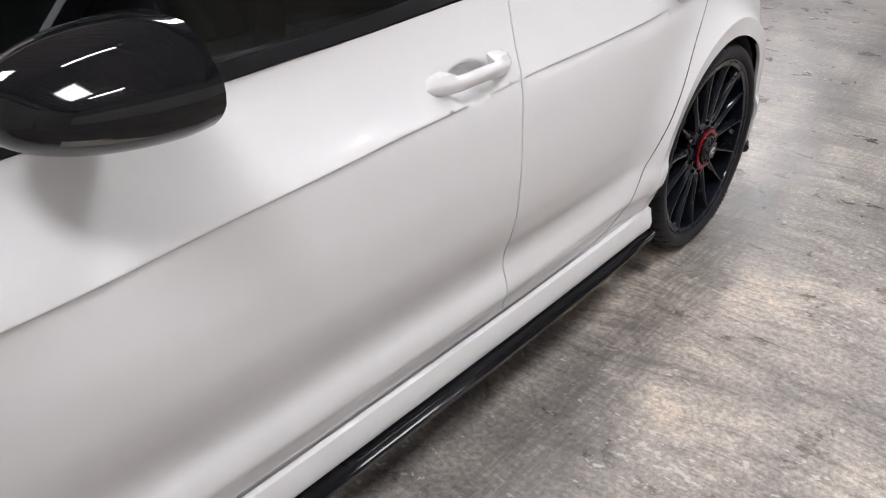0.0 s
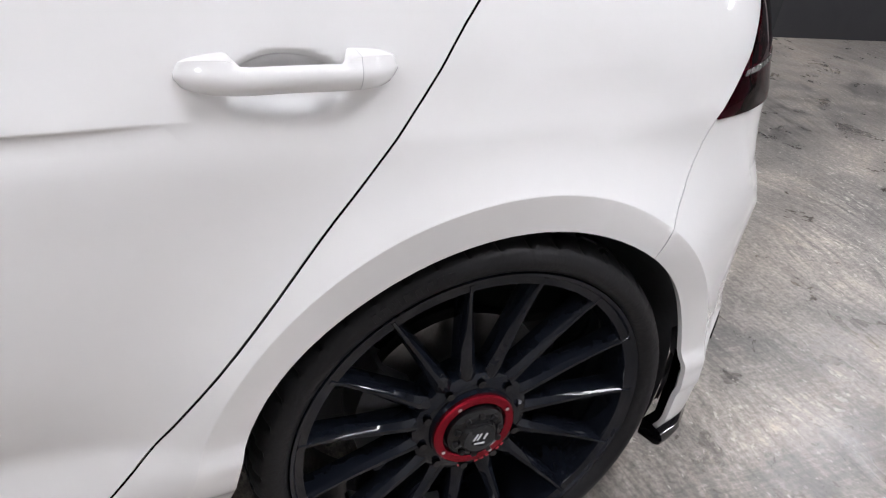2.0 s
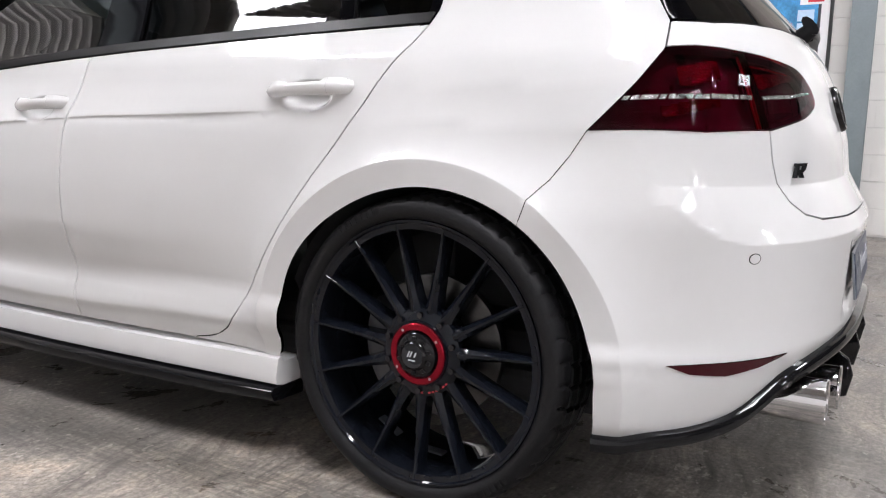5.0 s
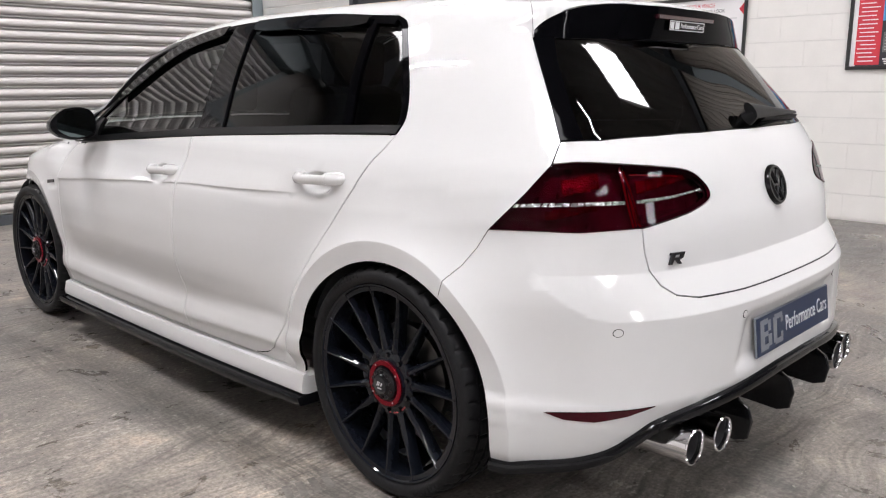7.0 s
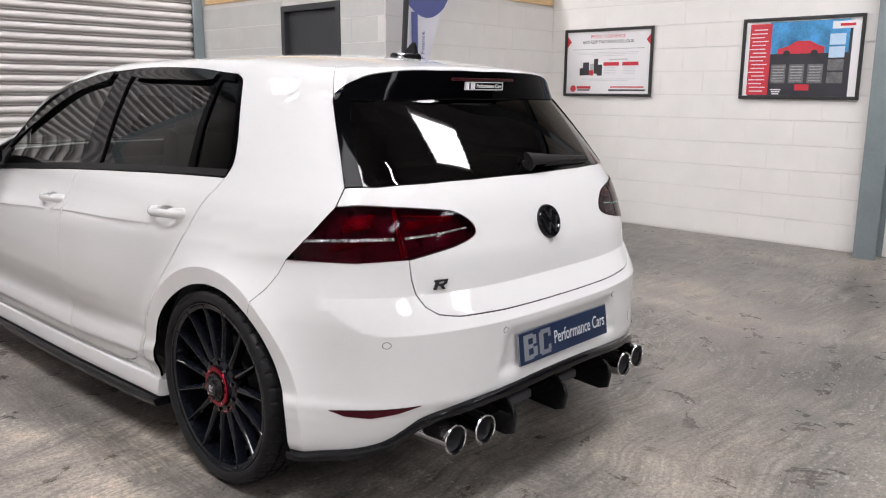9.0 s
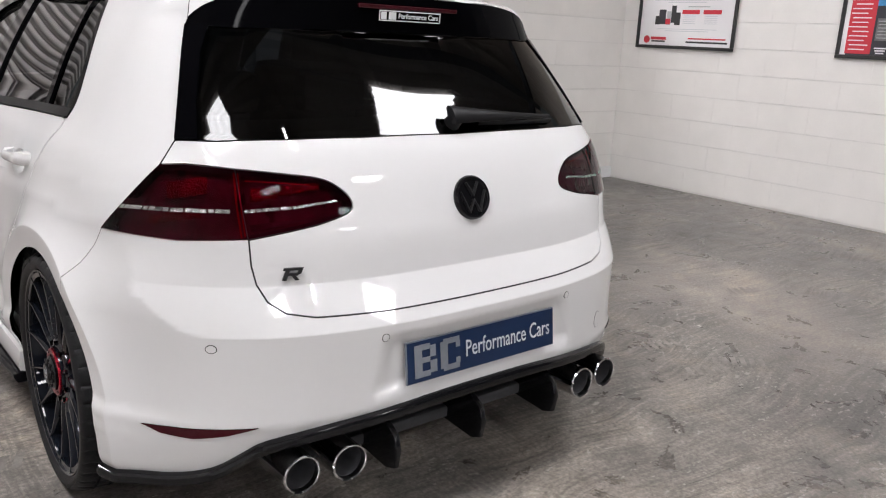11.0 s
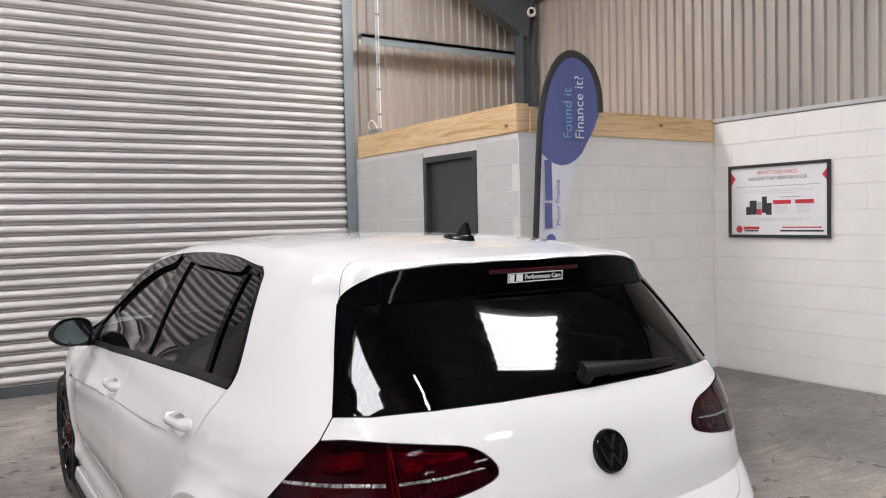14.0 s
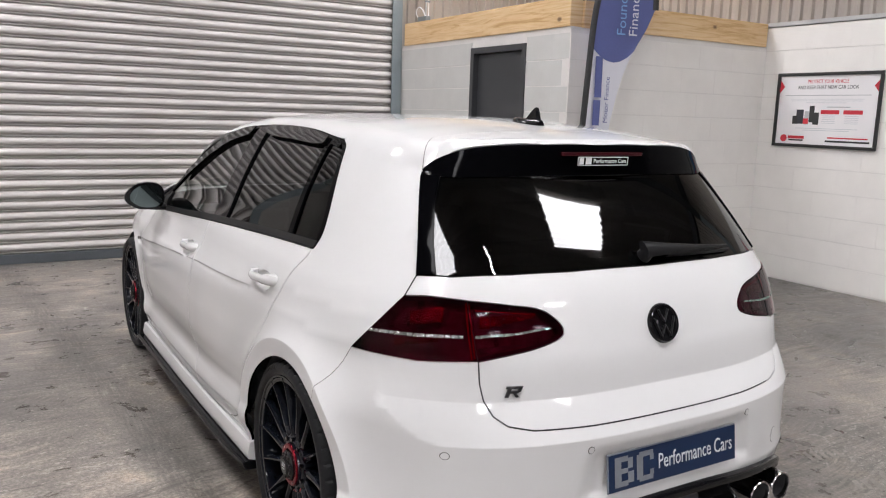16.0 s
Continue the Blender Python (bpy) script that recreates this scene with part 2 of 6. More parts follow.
STEEL_DARK = surface("dark_painted_steel", (0.075, 0.085, 0.095), 0.5, vary=0.15)
DOOR_GREY = surface("anthracite_door_paint", (0.045, 0.047, 0.052), 0.45, vary=0.1)
FRAME_BLACK = surface("black_frame", (0.02, 0.02, 0.02), 0.4, vary=0.1)
PAPER = surface("poster_paper", (0.80, 0.79, 0.80), 0.35, vary=0.02)
POSTER_BLUE = surface("poster_blue", (0.06, 0.30, 0.60), 0.35, vary=0.45, scale=5)
POSTER_NAVY = surface("poster_navy", (0.035, 0.035, 0.045), 0.35, vary=0.2)
POSTER_GREY = surface("poster_grey", (0.16, 0.16, 0.16), 0.4, vary=0.3, scale=20)
POSTER_PALE = surface("poster_pale_blue", (0.50, 0.66, 0.82), 0.4, vary=0.1)
FLAG_BLUE = surface("flag_blue", (0.10, 0.12, 0.30), 0.75, vary=0.08)
FLAG_WHITE = surface("flag_white", (0.72, 0.72, 0.78), 0.75, vary=0.03)
FLAG_LIGHT = surface("flag_light_blue", (0.22, 0.42, 0.72), 0.75, vary=0.05)
CABLE_GREY = surface("grey_plastic", (0.45, 0.45, 0.45), 0.5, vary=0.1)
ROOFLIGHT = glowing("translucent_roof_light", (0.99, 0.98, 1.01), SKYLIGHT)
TUBE_GLOW = glowing("fluorescent_tube", (0.99, 0.955, 0.98), TUBE)


# ---- mesh helpers ----
def mesh_of(name, verts, faces, mat, smooth=False):
    me = bpy.data.meshes.new(name)
    me.from_pydata([tuple(map(float, v)) for v in verts], [], [tuple(map(int, f)) for f in faces])
    me.materials.append(mat)
    if smooth:
        me.shade_smooth()
    me.update()
    return me


def put(name, me, parent=None, m=None, label=""):
    ob = new(name, me)
    ob.parent = parent
    if m is not None:
        ob.matrix_basis = m
    if label:
        ob["label"] = label
    return ob


def part(name, bm, mat, parent=None, label="", smooth=False):
    """Links a bmesh as one mesh object under a thing or a part."""
    me = bpy.data.meshes.new(name)
    bmesh.ops.recalc_face_normals(bm, faces=bm.faces)
    bm.to_mesh(me)
    bm.free()
    me.materials.append(mat)
    if smooth:
        me.shade_smooth()
        me.set_sharp_from_angle(angle=radians(40))
    return put(name, me, parent, None, label)


def add_box(bm, x0, x1, y0, y1, z0, z1, bevel=0.0):
    m = Matrix.LocRotScale(((x0 + x1) / 2, (y0 + y1) / 2, (z0 + z1) / 2), None, (abs(x1 - x0), abs(y1 - y0), abs(z1 - z0)))
    vs = bmesh.ops.create_cube(bm, size=1, matrix=m)["verts"]
    if bevel:
        es = list({e for v in vs for e in v.link_edges})
        bmesh.ops.bevel(bm, geom=es, offset=bevel, segments=2, affect="EDGES", profile=0.6)
    return bm


def box(x0, x1, y0, y1, z0, z1, bevel=0.0):
    return add_box(bmesh.new(), x0, x1, y0, y1, z0, z1, bevel)


def add_tube(bm, a, b, r, n=12, r2=None):
    a, b = Vector(a), Vector(b)
    m = Matrix.Translation((a + b) / 2) @ (b - a).to_track_quat("Z", "Y").to_matrix().to_4x4()
    bmesh.ops.create_cone(bm, cap_ends=True, segments=n, radius1=r, radius2=r if r2 is None else r2, depth=(b - a).length, matrix=m)
    return bm


def tube(a, b, r, n=12, r2=None):
    return add_tube(bmesh.new(), a, b, r, n, r2)


def loft(rings, closed=True, caps=True):
    """Verts and faces of a skin over equal rings of points."""
    n = len(rings[0])
    verts = [p for ring in rings for p in ring]
    faces = []
    for i in range(len(rings) - 1):
        for j in range(n if closed else n - 1):
            k = (j + 1) % n
            faces.append((i * n + j, i * n + k, (i + 1) * n + k, (i + 1) * n + j))
    if caps and closed:
        faces += [tuple(range(n))[::-1], tuple((len(rings) - 1) * n + j for j in range(n))]
    return verts, faces


def lofted(name, rings, mat, parent=None, label="", closed=True, caps=True):
    verts, faces = loft(rings, closed, caps)
    bm = bmesh.new()
    vs = [bm.verts.new(tuple(map(float, v))) for v in verts]
    for f in faces:
        bm.faces.new([vs[i] for i in f])
    return part(name, bm, mat, parent, label, True)


def lettering(name, words, size, mat, m, parent=None, align="LEFT", width=None, depth=0.0012):
    """Words in the built-in font as a mesh, lying in the pose m (x along the line, z towards the reader)."""
    cu = bpy.data.curves.new(name, "FONT")
    cu.body, cu.size, cu.align_x, cu.align_y, cu.extrude, cu.resolution_u = words, size, align, "CENTER", depth / 2, 3
    tmp = bpy.data.objects.new(name, cu)
    scene.collection.objects.link(tmp)
    me = bpy.data.meshes.new_from_object(tmp.evaluated_get(bpy.context.evaluated_depsgraph_get()))
    bpy.data.objects.remove(tmp)
    bpy.data.curves.remove(cu)
    me.name = name
    me.materials.clear()
    me.materials.append(mat)
    if width:
        xs = [v.co.x for v in me.vertices]
        k = width / (max(xs) - min(xs))
        me.transform(Matrix.Diagonal((k, 1, 1, 1)))
    return put(name, me, parent, m)


def thing(name, label, category, at=(0, 0, 0), group="", kind=""):
    ob = new(name)
    ob.location = at
    ob.empty_display_size = 0.1
    return tagged(ob, label, category, group, kind)


# ---- the shed ----
def room():
    n = 60
    bm = bmesh.new()
    bmesh.ops.create_grid(bm, x_segments=n, y_segments=n, size=0.5, matrix=Matrix.LocRotScale(((XL + XR) / 2, (YE + YB) / 2, FLOOR_Z), None, (XR - XL + 0.6, YB - YE + 0.6, 1)))
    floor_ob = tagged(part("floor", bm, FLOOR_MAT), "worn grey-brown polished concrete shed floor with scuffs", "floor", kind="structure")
    tread_prints(floor_ob)

    # roof: two slopes of ribbed sheet, left open where the roof lights lie
    bm = bmesh.new()
    lights = [(cx, cy) for cx in (2.6, -2.3) for cy in (4.0, -1.52, -7.1, -12.6)]
    for xa, xb, za, zb in ((XR + 0.1, XM, EAVES, RIDGE), (XL - 0.1, XM, EAVES, RIDGE)):
        edges = [YE]
        for cx, cy in sorted((c for c in lights if (c[0] - XM) * (xa - XM) > 0), key=lambda c: c[1]):
            edges += [cy - 0.5, cy + 0.5]
        edges.append(YB + 0.1)
        cx = 2.6 if xa > 0 else -2.3
        h = lambda x: za + (zb - za) * (x - xa) / (xb - xa)
        for i in range(len(edges) - 1):
            y0, y1 = edges[i], edges[i + 1]
            spans = [(xa, xb)] if i % 2 == 0 else [(xa, cx + math.copysign(0.54, xa)), (cx - math.copysign(0.54, xa), xb)]
            for p, q in spans:
                k = max(2, int(abs(y1 - y0) / 0.1))
                ys = [y0 + (y1 - y0) * j / k for j in range(k + 1)]
                rows = [[bm.verts.new((x, y, h(x) + (0.03 if j % 3 == 0 else 0))) for j, y in enumerate(ys)] for x in (p, q)]
                for j in range(k):
                    bm.faces.new((rows[0][j], rows[0][j + 1], rows[1][j + 1], rows[1][j]))
    tagged(part("ceiling", bm, surface("roof_sheet", (0.34, 0.32, 0.30), 0.6, vary=0.1)), "ribbed grey metal sheet roof on two slopes", "ceiling", kind="structure")
    for cx, cy in lights:
        xa = XR + 0.1 if cx > 0 else XL - 0.1
        h = lambda x: EAVES + (RIDGE - EAVES) * (x - xa) / (XM - xa)
        bm = bmesh.new()
        k = 48
        rows = [[bm.verts.new((x, cy - 0.5 + j / k, h(x) + 0.02 * math.sin(j / k * math.tau * 7))) for j in range(k + 1)] for x in (cx - 0.54, cx + 0.54)]
        for j in range(k):
            bm.faces.new((rows[0][j], rows[0][j + 1], rows[1][j + 1], rows[1][j]))
        tagged(part("roof_light", bm, ROOFLIGHT, smooth=True), "translucent corrugated roof light bright with daylight", "roof light", "roof lights")
    # tubes at x -3.1 and -4.2 are unseen, added to brighten the left flank
    for x, y0 in ((-0.25, -3.1), (-0.25, -6.6), (-4.2, 4.0), (-3.1, 2.6), (-3.1, -2.6), (-4.2, -1.0), (-4.2, -6.4), (4.3, -6.4), (-0.25, 1.6)):
        lamp = thing("tube_light", "slim fluorescent batten light hung below the roof, the left-hand ones unseen fill", "light", (x, y0, 4.62), "tube lights")
        part("housing", box(-0.045, 0.045, -0.02, 1.24, 0.03, 0.08, 0.006), WHITE_PRINT, lamp)
        part("tube", tube((0, 0.0, 0.012), (0, 1.22, 0.012), 0.014), TUBE_GLOW, lamp, "glowing fluorescent tube", True)
        for yy in (0.2, 1.0):
            part("hanger", tube((0, yy, 0.08), (0, yy, (RIDGE if abs(x) < 1 else 4.62) - 4.62 + 0.1), 0.004, 6), STEEL_GREY, lamp)

    # walls: blockwork below, ribbed cladding above
    def slab(name, x0, x1, y0, y1, z0, z1, mat, label):
        return tagged(part(name, box(x0, x1, y0, y1, z0 - 0.03, z1), mat), label, "wall", kind="structure")

    right = slab("wall_right", XR + 0.006, XR + 0.2, YE, YB + 0.2, 0, 2.385, MORTAR, "white-painted concrete block wall with visible courses")
    front = slab("wall_store_front", XS, XR + 0.006, YS + 0.006, YS + 0.1, 0, 2.21, MORTAR, "white-painted blockwork front of a small store room")
    flank = tagged(part("wall_store_side", add_box(add_box(box(XS + 0.006, XS + 0.1, YS + 0.1, 3.46, 0, 2.21), XS + 0.006, XS + 0.1, 4.35, YB, 0, 2.21), XS + 0.006, XS + 0.1, 3.46, 4.35, 2.11, 2.21), MORTAR), "pale painted blockwork side of a small store room", "wall", kind="structure")
    slab("wall_left_upper", XL - 0.2, XL + 0.02, YE, YB + 0.2, 2.42, EAVES, surface("left_sheet_paint", (0.20, 0.19, 0.18), 0.6, vary=0.12, scale=1.0), "grey sheeted upper side wall of the shed")
    slab("wall_left", XL - 0.2, XL, YE, YB + 0.2, 0, 2.39, surface("left_wall_paint", (0.74, 0.73, 0.72), 0.7, vary=0.05, scale=1.0), "white-painted side wall of the shed")
    slab("wall_back", XL, XR + 0.2, YE - 0.2, YE, 0, RIDGE + 0.1, surface("end_wall_paint", (0.10, 0.10, 0.105), 0.6, vary=0.15, scale=1.0), "grey sheeted end wall of the shed")
    slab("wall_dark_partition", 2.57, XR, -7.4, -4.05, 0, 2.5, surface("black_partition", (0.015, 0.015, 0.018), 0.6, vary=0.2), "black partition standing off the block wall")
    slab("wall_shutter_left", XL, -2.45, YB, YB + 0.2, 0, RIDGE, surface("gable_paint", (0.36, 0.34, 0.32), 0.6, vary=0.1), "grey sheeted gable beside the roller shutter")
    slab("wall_gable_outer", -2.45, XR + 0.2, YB + 0.16, YB + 0.2, 0, RIDGE + 0.1, surface("gable_outer", (0.25, 0.24, 0.23), 0.7, vary=0.1), "sheeted gable wall behind the cladding")
    tagged(part("baseboard", box(XS + 0.05, XR - 0.002, YS - 0.02, YS + 0.0045, -0.011, 0.10, 0.003), WHITE_PRINT), "white-painted skirting along the block store", "skirting", kind="structure")

    # cladding sheets
    def ribs(name, fixed, axis, a, b, z0, z1, label, sign):
        prof, pitch, u = [], 0.118, a
        while u < b:
            prof += [(u, 0), (u + 0.056, 0), (u + 0.068, 0.028), (u + 0.094, 0.028), (u + 0.106, 0)]
            u += pitch
        prof = [q for q in prof if q[0] <= b] + [(b, 0)]
        verts, faces = [], []
        for u, d in prof:
            for z in (z0, z1 if not callable(z1) else z1(u)):
                verts.append((fixed + sign * d, u, z) if axis == "y" else (u, fixed + sign * d, z))
        faces = [(2 * i, 2 * i + 2, 2 * i + 3, 2 * i + 1) for i in range(len(prof) - 1)]
        tagged(put(name, mesh_of(name, verts, faces, CLADDING)), label, "wall", kind="structure")

    ribs("wall_cladding_right", XR + 0.10, "y", YE, YB + 0.1, 2.40, EAVES + 0.05, "grey-brown vertically ribbed metal cladding above the blockwork", -1)
    ribs("wall_cladding_gable", YB + 0.14, "x", 2.5, XR + 0.1, 0.0, lambda x: EAVES + (RIDGE - EAVES) * (XR + 0.1 - x) / (XR + 0.1 - XM), "grey-brown vertically ribbed metal cladding beside the shutter", -1)
    ribs("wall_cladding_over", YB + 0.14, "x", -2.5, 2.5, 4.25, lambda x: RIDGE - abs(x - XM) * 0.18, "ribbed metal cladding over the roller shutter", -1)
    tagged(part("trim", box(XR - 0.01, XR + 0.12, YE, YS + 0.4, 2.392, 2.43, 0.004), CABLE_GREY), "thin grey flashing on top of the block wall", "flashing", kind="structure")
    return right, front, flank


def tread_prints(floor_ob):
    """Pale dusty prints of tyre blocks left on the floor."""
    dust = surface("pale_dust", (0.25, 0.23, 0.21), 0.5, vary=0.35, scale=14, fine=90)
    for x, y, turn, count, block in ((-1.44, 1.94, 144, 9, 0.030), (-1.53, 1.405, 174, 5, 0.030), (-1.05, 0.19, 170, 4, 0.034), (1.53, -0.31, -14, 5, 0.032), (1.46, -0.60, -22, 5, 0.034), (1.66, -0.62, -40, 6, 0.032), (2.62, -0.05, -20, 4, 0.036)):
        verts, faces = [], []
        for k in range(count):
            u = (k - count / 2) * block * 1.25
            long = block * (1.15 + 0.35 * random.random())
            n = len(verts)
            verts += [(u, -long, 0), (u + block * 0.72, -long, 0), (u + block * 1.25, long, 0), (u + block * 0.5, long * (0.7 + 0.3 * random.random()), 0)]
            faces.append((n, n + 1, n + 2, n + 3))
        put("dusty_tread_print", mesh_of("dusty_tread_print", verts, faces, dust), floor_ob, Matrix.Translation((x, y, FLOOR_Z + 0.003)) @ Matrix.Rotation(radians(turn), 4, "Z"), "pale dusty tyre print")


def steelwork():
    def member(name, label, mat, rows):
        bm = bmesh.new()
        for r in rows:
            add_box(bm, *r)
        return tagged(part(name, bm, mat), label, "steelwork", kind="structure")

    # I-section columns: two flanges and a web
    for cx, cy in ((4.86, 5.62), (4.86, -0.47), (4.86, -6.2)):
        w, d = 0.085, 0.10
        member("steel_column", "dark grey painted steel I-section column", STEEL_DARK if cy > 0 else STEEL_GREY, [(cx - d, cx - d + 0.012, cy - w, cy + w, FLOOR_Z, EAVES - 0.05), (cx + d - 0.012, cx + d, cy - w, cy + w, FLOOR_Z, EAVES - 0.05), (cx - d + 0.012, cx + d - 0.012, cy - 0.006, cy + 0.006, FLOOR_Z, EAVES - 0.05)])
        # rafter with haunch, up to the ridge
        slope = math.atan2(RIDGE - EAVES, XR + 0.1 - XM)
        length = math.hypot(RIDGE - EAVES, XR + 0.1 - XM)
        for s, ex in ((1, XR), (-1, XL)):
            bm = bmesh.new()
            add_box(bm, 0, length, -0.08, 0.08, -0.06, -0.048)
            add_box(bm, 0, length, -0.08, 0.08, -0.30, -0.288)
            add_box(bm, 0, length, -0.006, 0.006, -0.288, -0.06)
            vs = [bm.verts.new(v) for v in ((0, -0.08, -0.30), (1.5, -0.08, -0.30), (0.0, -0.08, -0.72), (0, 0.08, -0.30), (1.5, 0.08, -0.30), (0.0, 0.08, -0.72))]
            for f in ((0, 1, 2), (3, 5, 4), (0, 3, 4, 1), (1, 4, 5, 2), (2, 5, 3, 0)):
                bm.faces.new([vs[i] for i in f])
            ob = tagged(part("rafter", bm, STEEL_DARK), "dark painted steel rafter with a haunch", "steelwork", kind="structure")
            ob.matrix_basis = Matrix.Translation((ex, cy, EAVES)) @ Matrix.Rotation(0 if s > 0 else math.pi, 4, "Z") @ Matrix.Rotation(math.pi, 4, "Z") @ Matrix.Rotation(-slope, 4, "Y")
    member("gable_rail", "grey steel rail across the gable cladding", STEEL_GREY, [(2.6, 4.86, 5.70, 5.80, 3.56, 3.60), (2.6, 4.86, 5.70, 5.712, 3.49, 3.60)])
    member("eaves_beam", "dark steel eaves beam on the cladding", STEEL_DARK, [(4.94, 5.06, YE, 5.6, 4.22, 4.38)])
    cam_dome = thing("security_camera", "small white dome security camera on the column", "camera", (4.90, 5.47, 4.06))
    part("housing", tube((0.0, 0.065, 0), (-0.07, -0.03, -0.01), 0.055, 20), WHITE_PRINT, cam_dome, "", True)
    part("lens", tube((-0.07, -0.03, -0.01), (-0.085, -0.034, -0.012), 0.032, 16), BLACK_GLOSS, cam_dome, "dark glass lens", True)


def shutter():
    door = thing("roller_shutter", "closed galvanised roller shutter of curved horizontal slats", "shutter door", (0, YB, 0))
    pitch, x0, x1 = 0.0975, -2.45, 2.43
    prof = [(0.045, 0.0), (0.045, 0.0110), (0.002, 0.0115), (-0.004, 0.0135), (-0.004, 0.0175), (0.002, 0.0200), (0.045, 0.0205), (0.045, 0.0310), (0.012, 0.0315), (-0.004, 0.0360), (-0.014, 0.0440), (-0.019, 0.0540), (-0.018, 0.0660), (-0.012, 0.0790), (-0.002, 0.0905), (0.010, 0.0970), (0.045, 0.0975)]
    verts = [(x, y, z) for x in (x0, x1) for y, z in prof]
    n = len(prof)
    me = mesh_of("slat", verts, [(i, i + 1, n + i + 1, n + i) for i in range(n - 1)], GALV, True)
    me.set_sharp_from_angle(angle=radians(32))
    for i in range(44):
        put("slat", me, door, Matrix.Translation((0, 0.02, 0.075 + i * pitch)))
    part("bottom_rail", box(x0, x1, -0.012, 0.045, -0.011, 0.078, 0.006), STEEL_DARK, door, "dark steel bottom rail")
    for a, b in ((x1 - 0.02, x1 + 0.10), (x0 - 0.10, x0 + 0.02)):
        bm = box(a, b, -0.045, -0.035, FLOOR_Z, 4.35)
        out = b - 0.012 if a > 0 else a
        add_box(bm, out, out + 0.012, -0.035, 0.09, FLOOR_Z, 4.35)
        part("guide_rail", bm, STEEL_GREY, door, "grey steel guide channel")
    part("roller_casing", box(x0 - 0.1, x1 + 0.1, -0.2, 0.1, 4.34, 4.75, 0.02), STEEL_GREY, door, "grey steel casing")


def blockwork(right, front, flank):
    """Painted blocks, course by course, proud of the joints."""
    h, w, gap = 0.2165, 0.435, 0.0095

    def block_mesh(length, axis, mat):
        lx, ly = (0.012, length - 0.0004) if axis == "y" else (length - 0.0004, 0.012)
        bm = box(-lx / 2, lx / 2, -ly / 2, ly / 2, gap / 2, h - gap / 2, 0.0015)
        me = bpy.data.meshes.new("block")
        bm.to_mesh(me)
        bm.free()
        me.materials.append(mat)
        return me

    def lay(parent, axis, fixed, a, b, mat, skip=None, courses=11):
        cache = {}
        for i in range(courses):
            u = a - (w / 2 if i % 2 else 0)
            while u < b - 0.02:
                p, q = max(u, a), min(u + w, b)
                spans = [(p, q)]
                if skip and i * h < skip[2]:
                    spans = [s for s in ((p, min(q, skip[0])), (max(p, skip[1]), q)) if s[1] - s[0] > 0.03]
                for p2, q2 in spans:
                    if q2 - p2 < 0.03:
                        continue
                    key = round(q2 - p2, 3)
                    me = cache.setdefault(key, None) or block_mesh(key, axis, mat)
                    cache[key] = me
                    c = (p2 + q2) / 2
                    jig = random.uniform(-0.0005, 0.0005)
                    put("block", me, parent, Matrix.Translation((fixed + jig, c, i * h) if axis == "y" else (c, fixed + jig, i * h)))
                u += w

    lay(front, "x", YS + 0.006, XS, XR, BLOCK_WHITE, courses=10)
    lay(flank, "y", XS + 0.006, YS + 0.012, YB, BLOCK_GREY, (3.46, 4.35, 2.11), courses=10)
    lay(right, "y", XR + 0.006, -5.4, YS, BLOCK_WHITE)


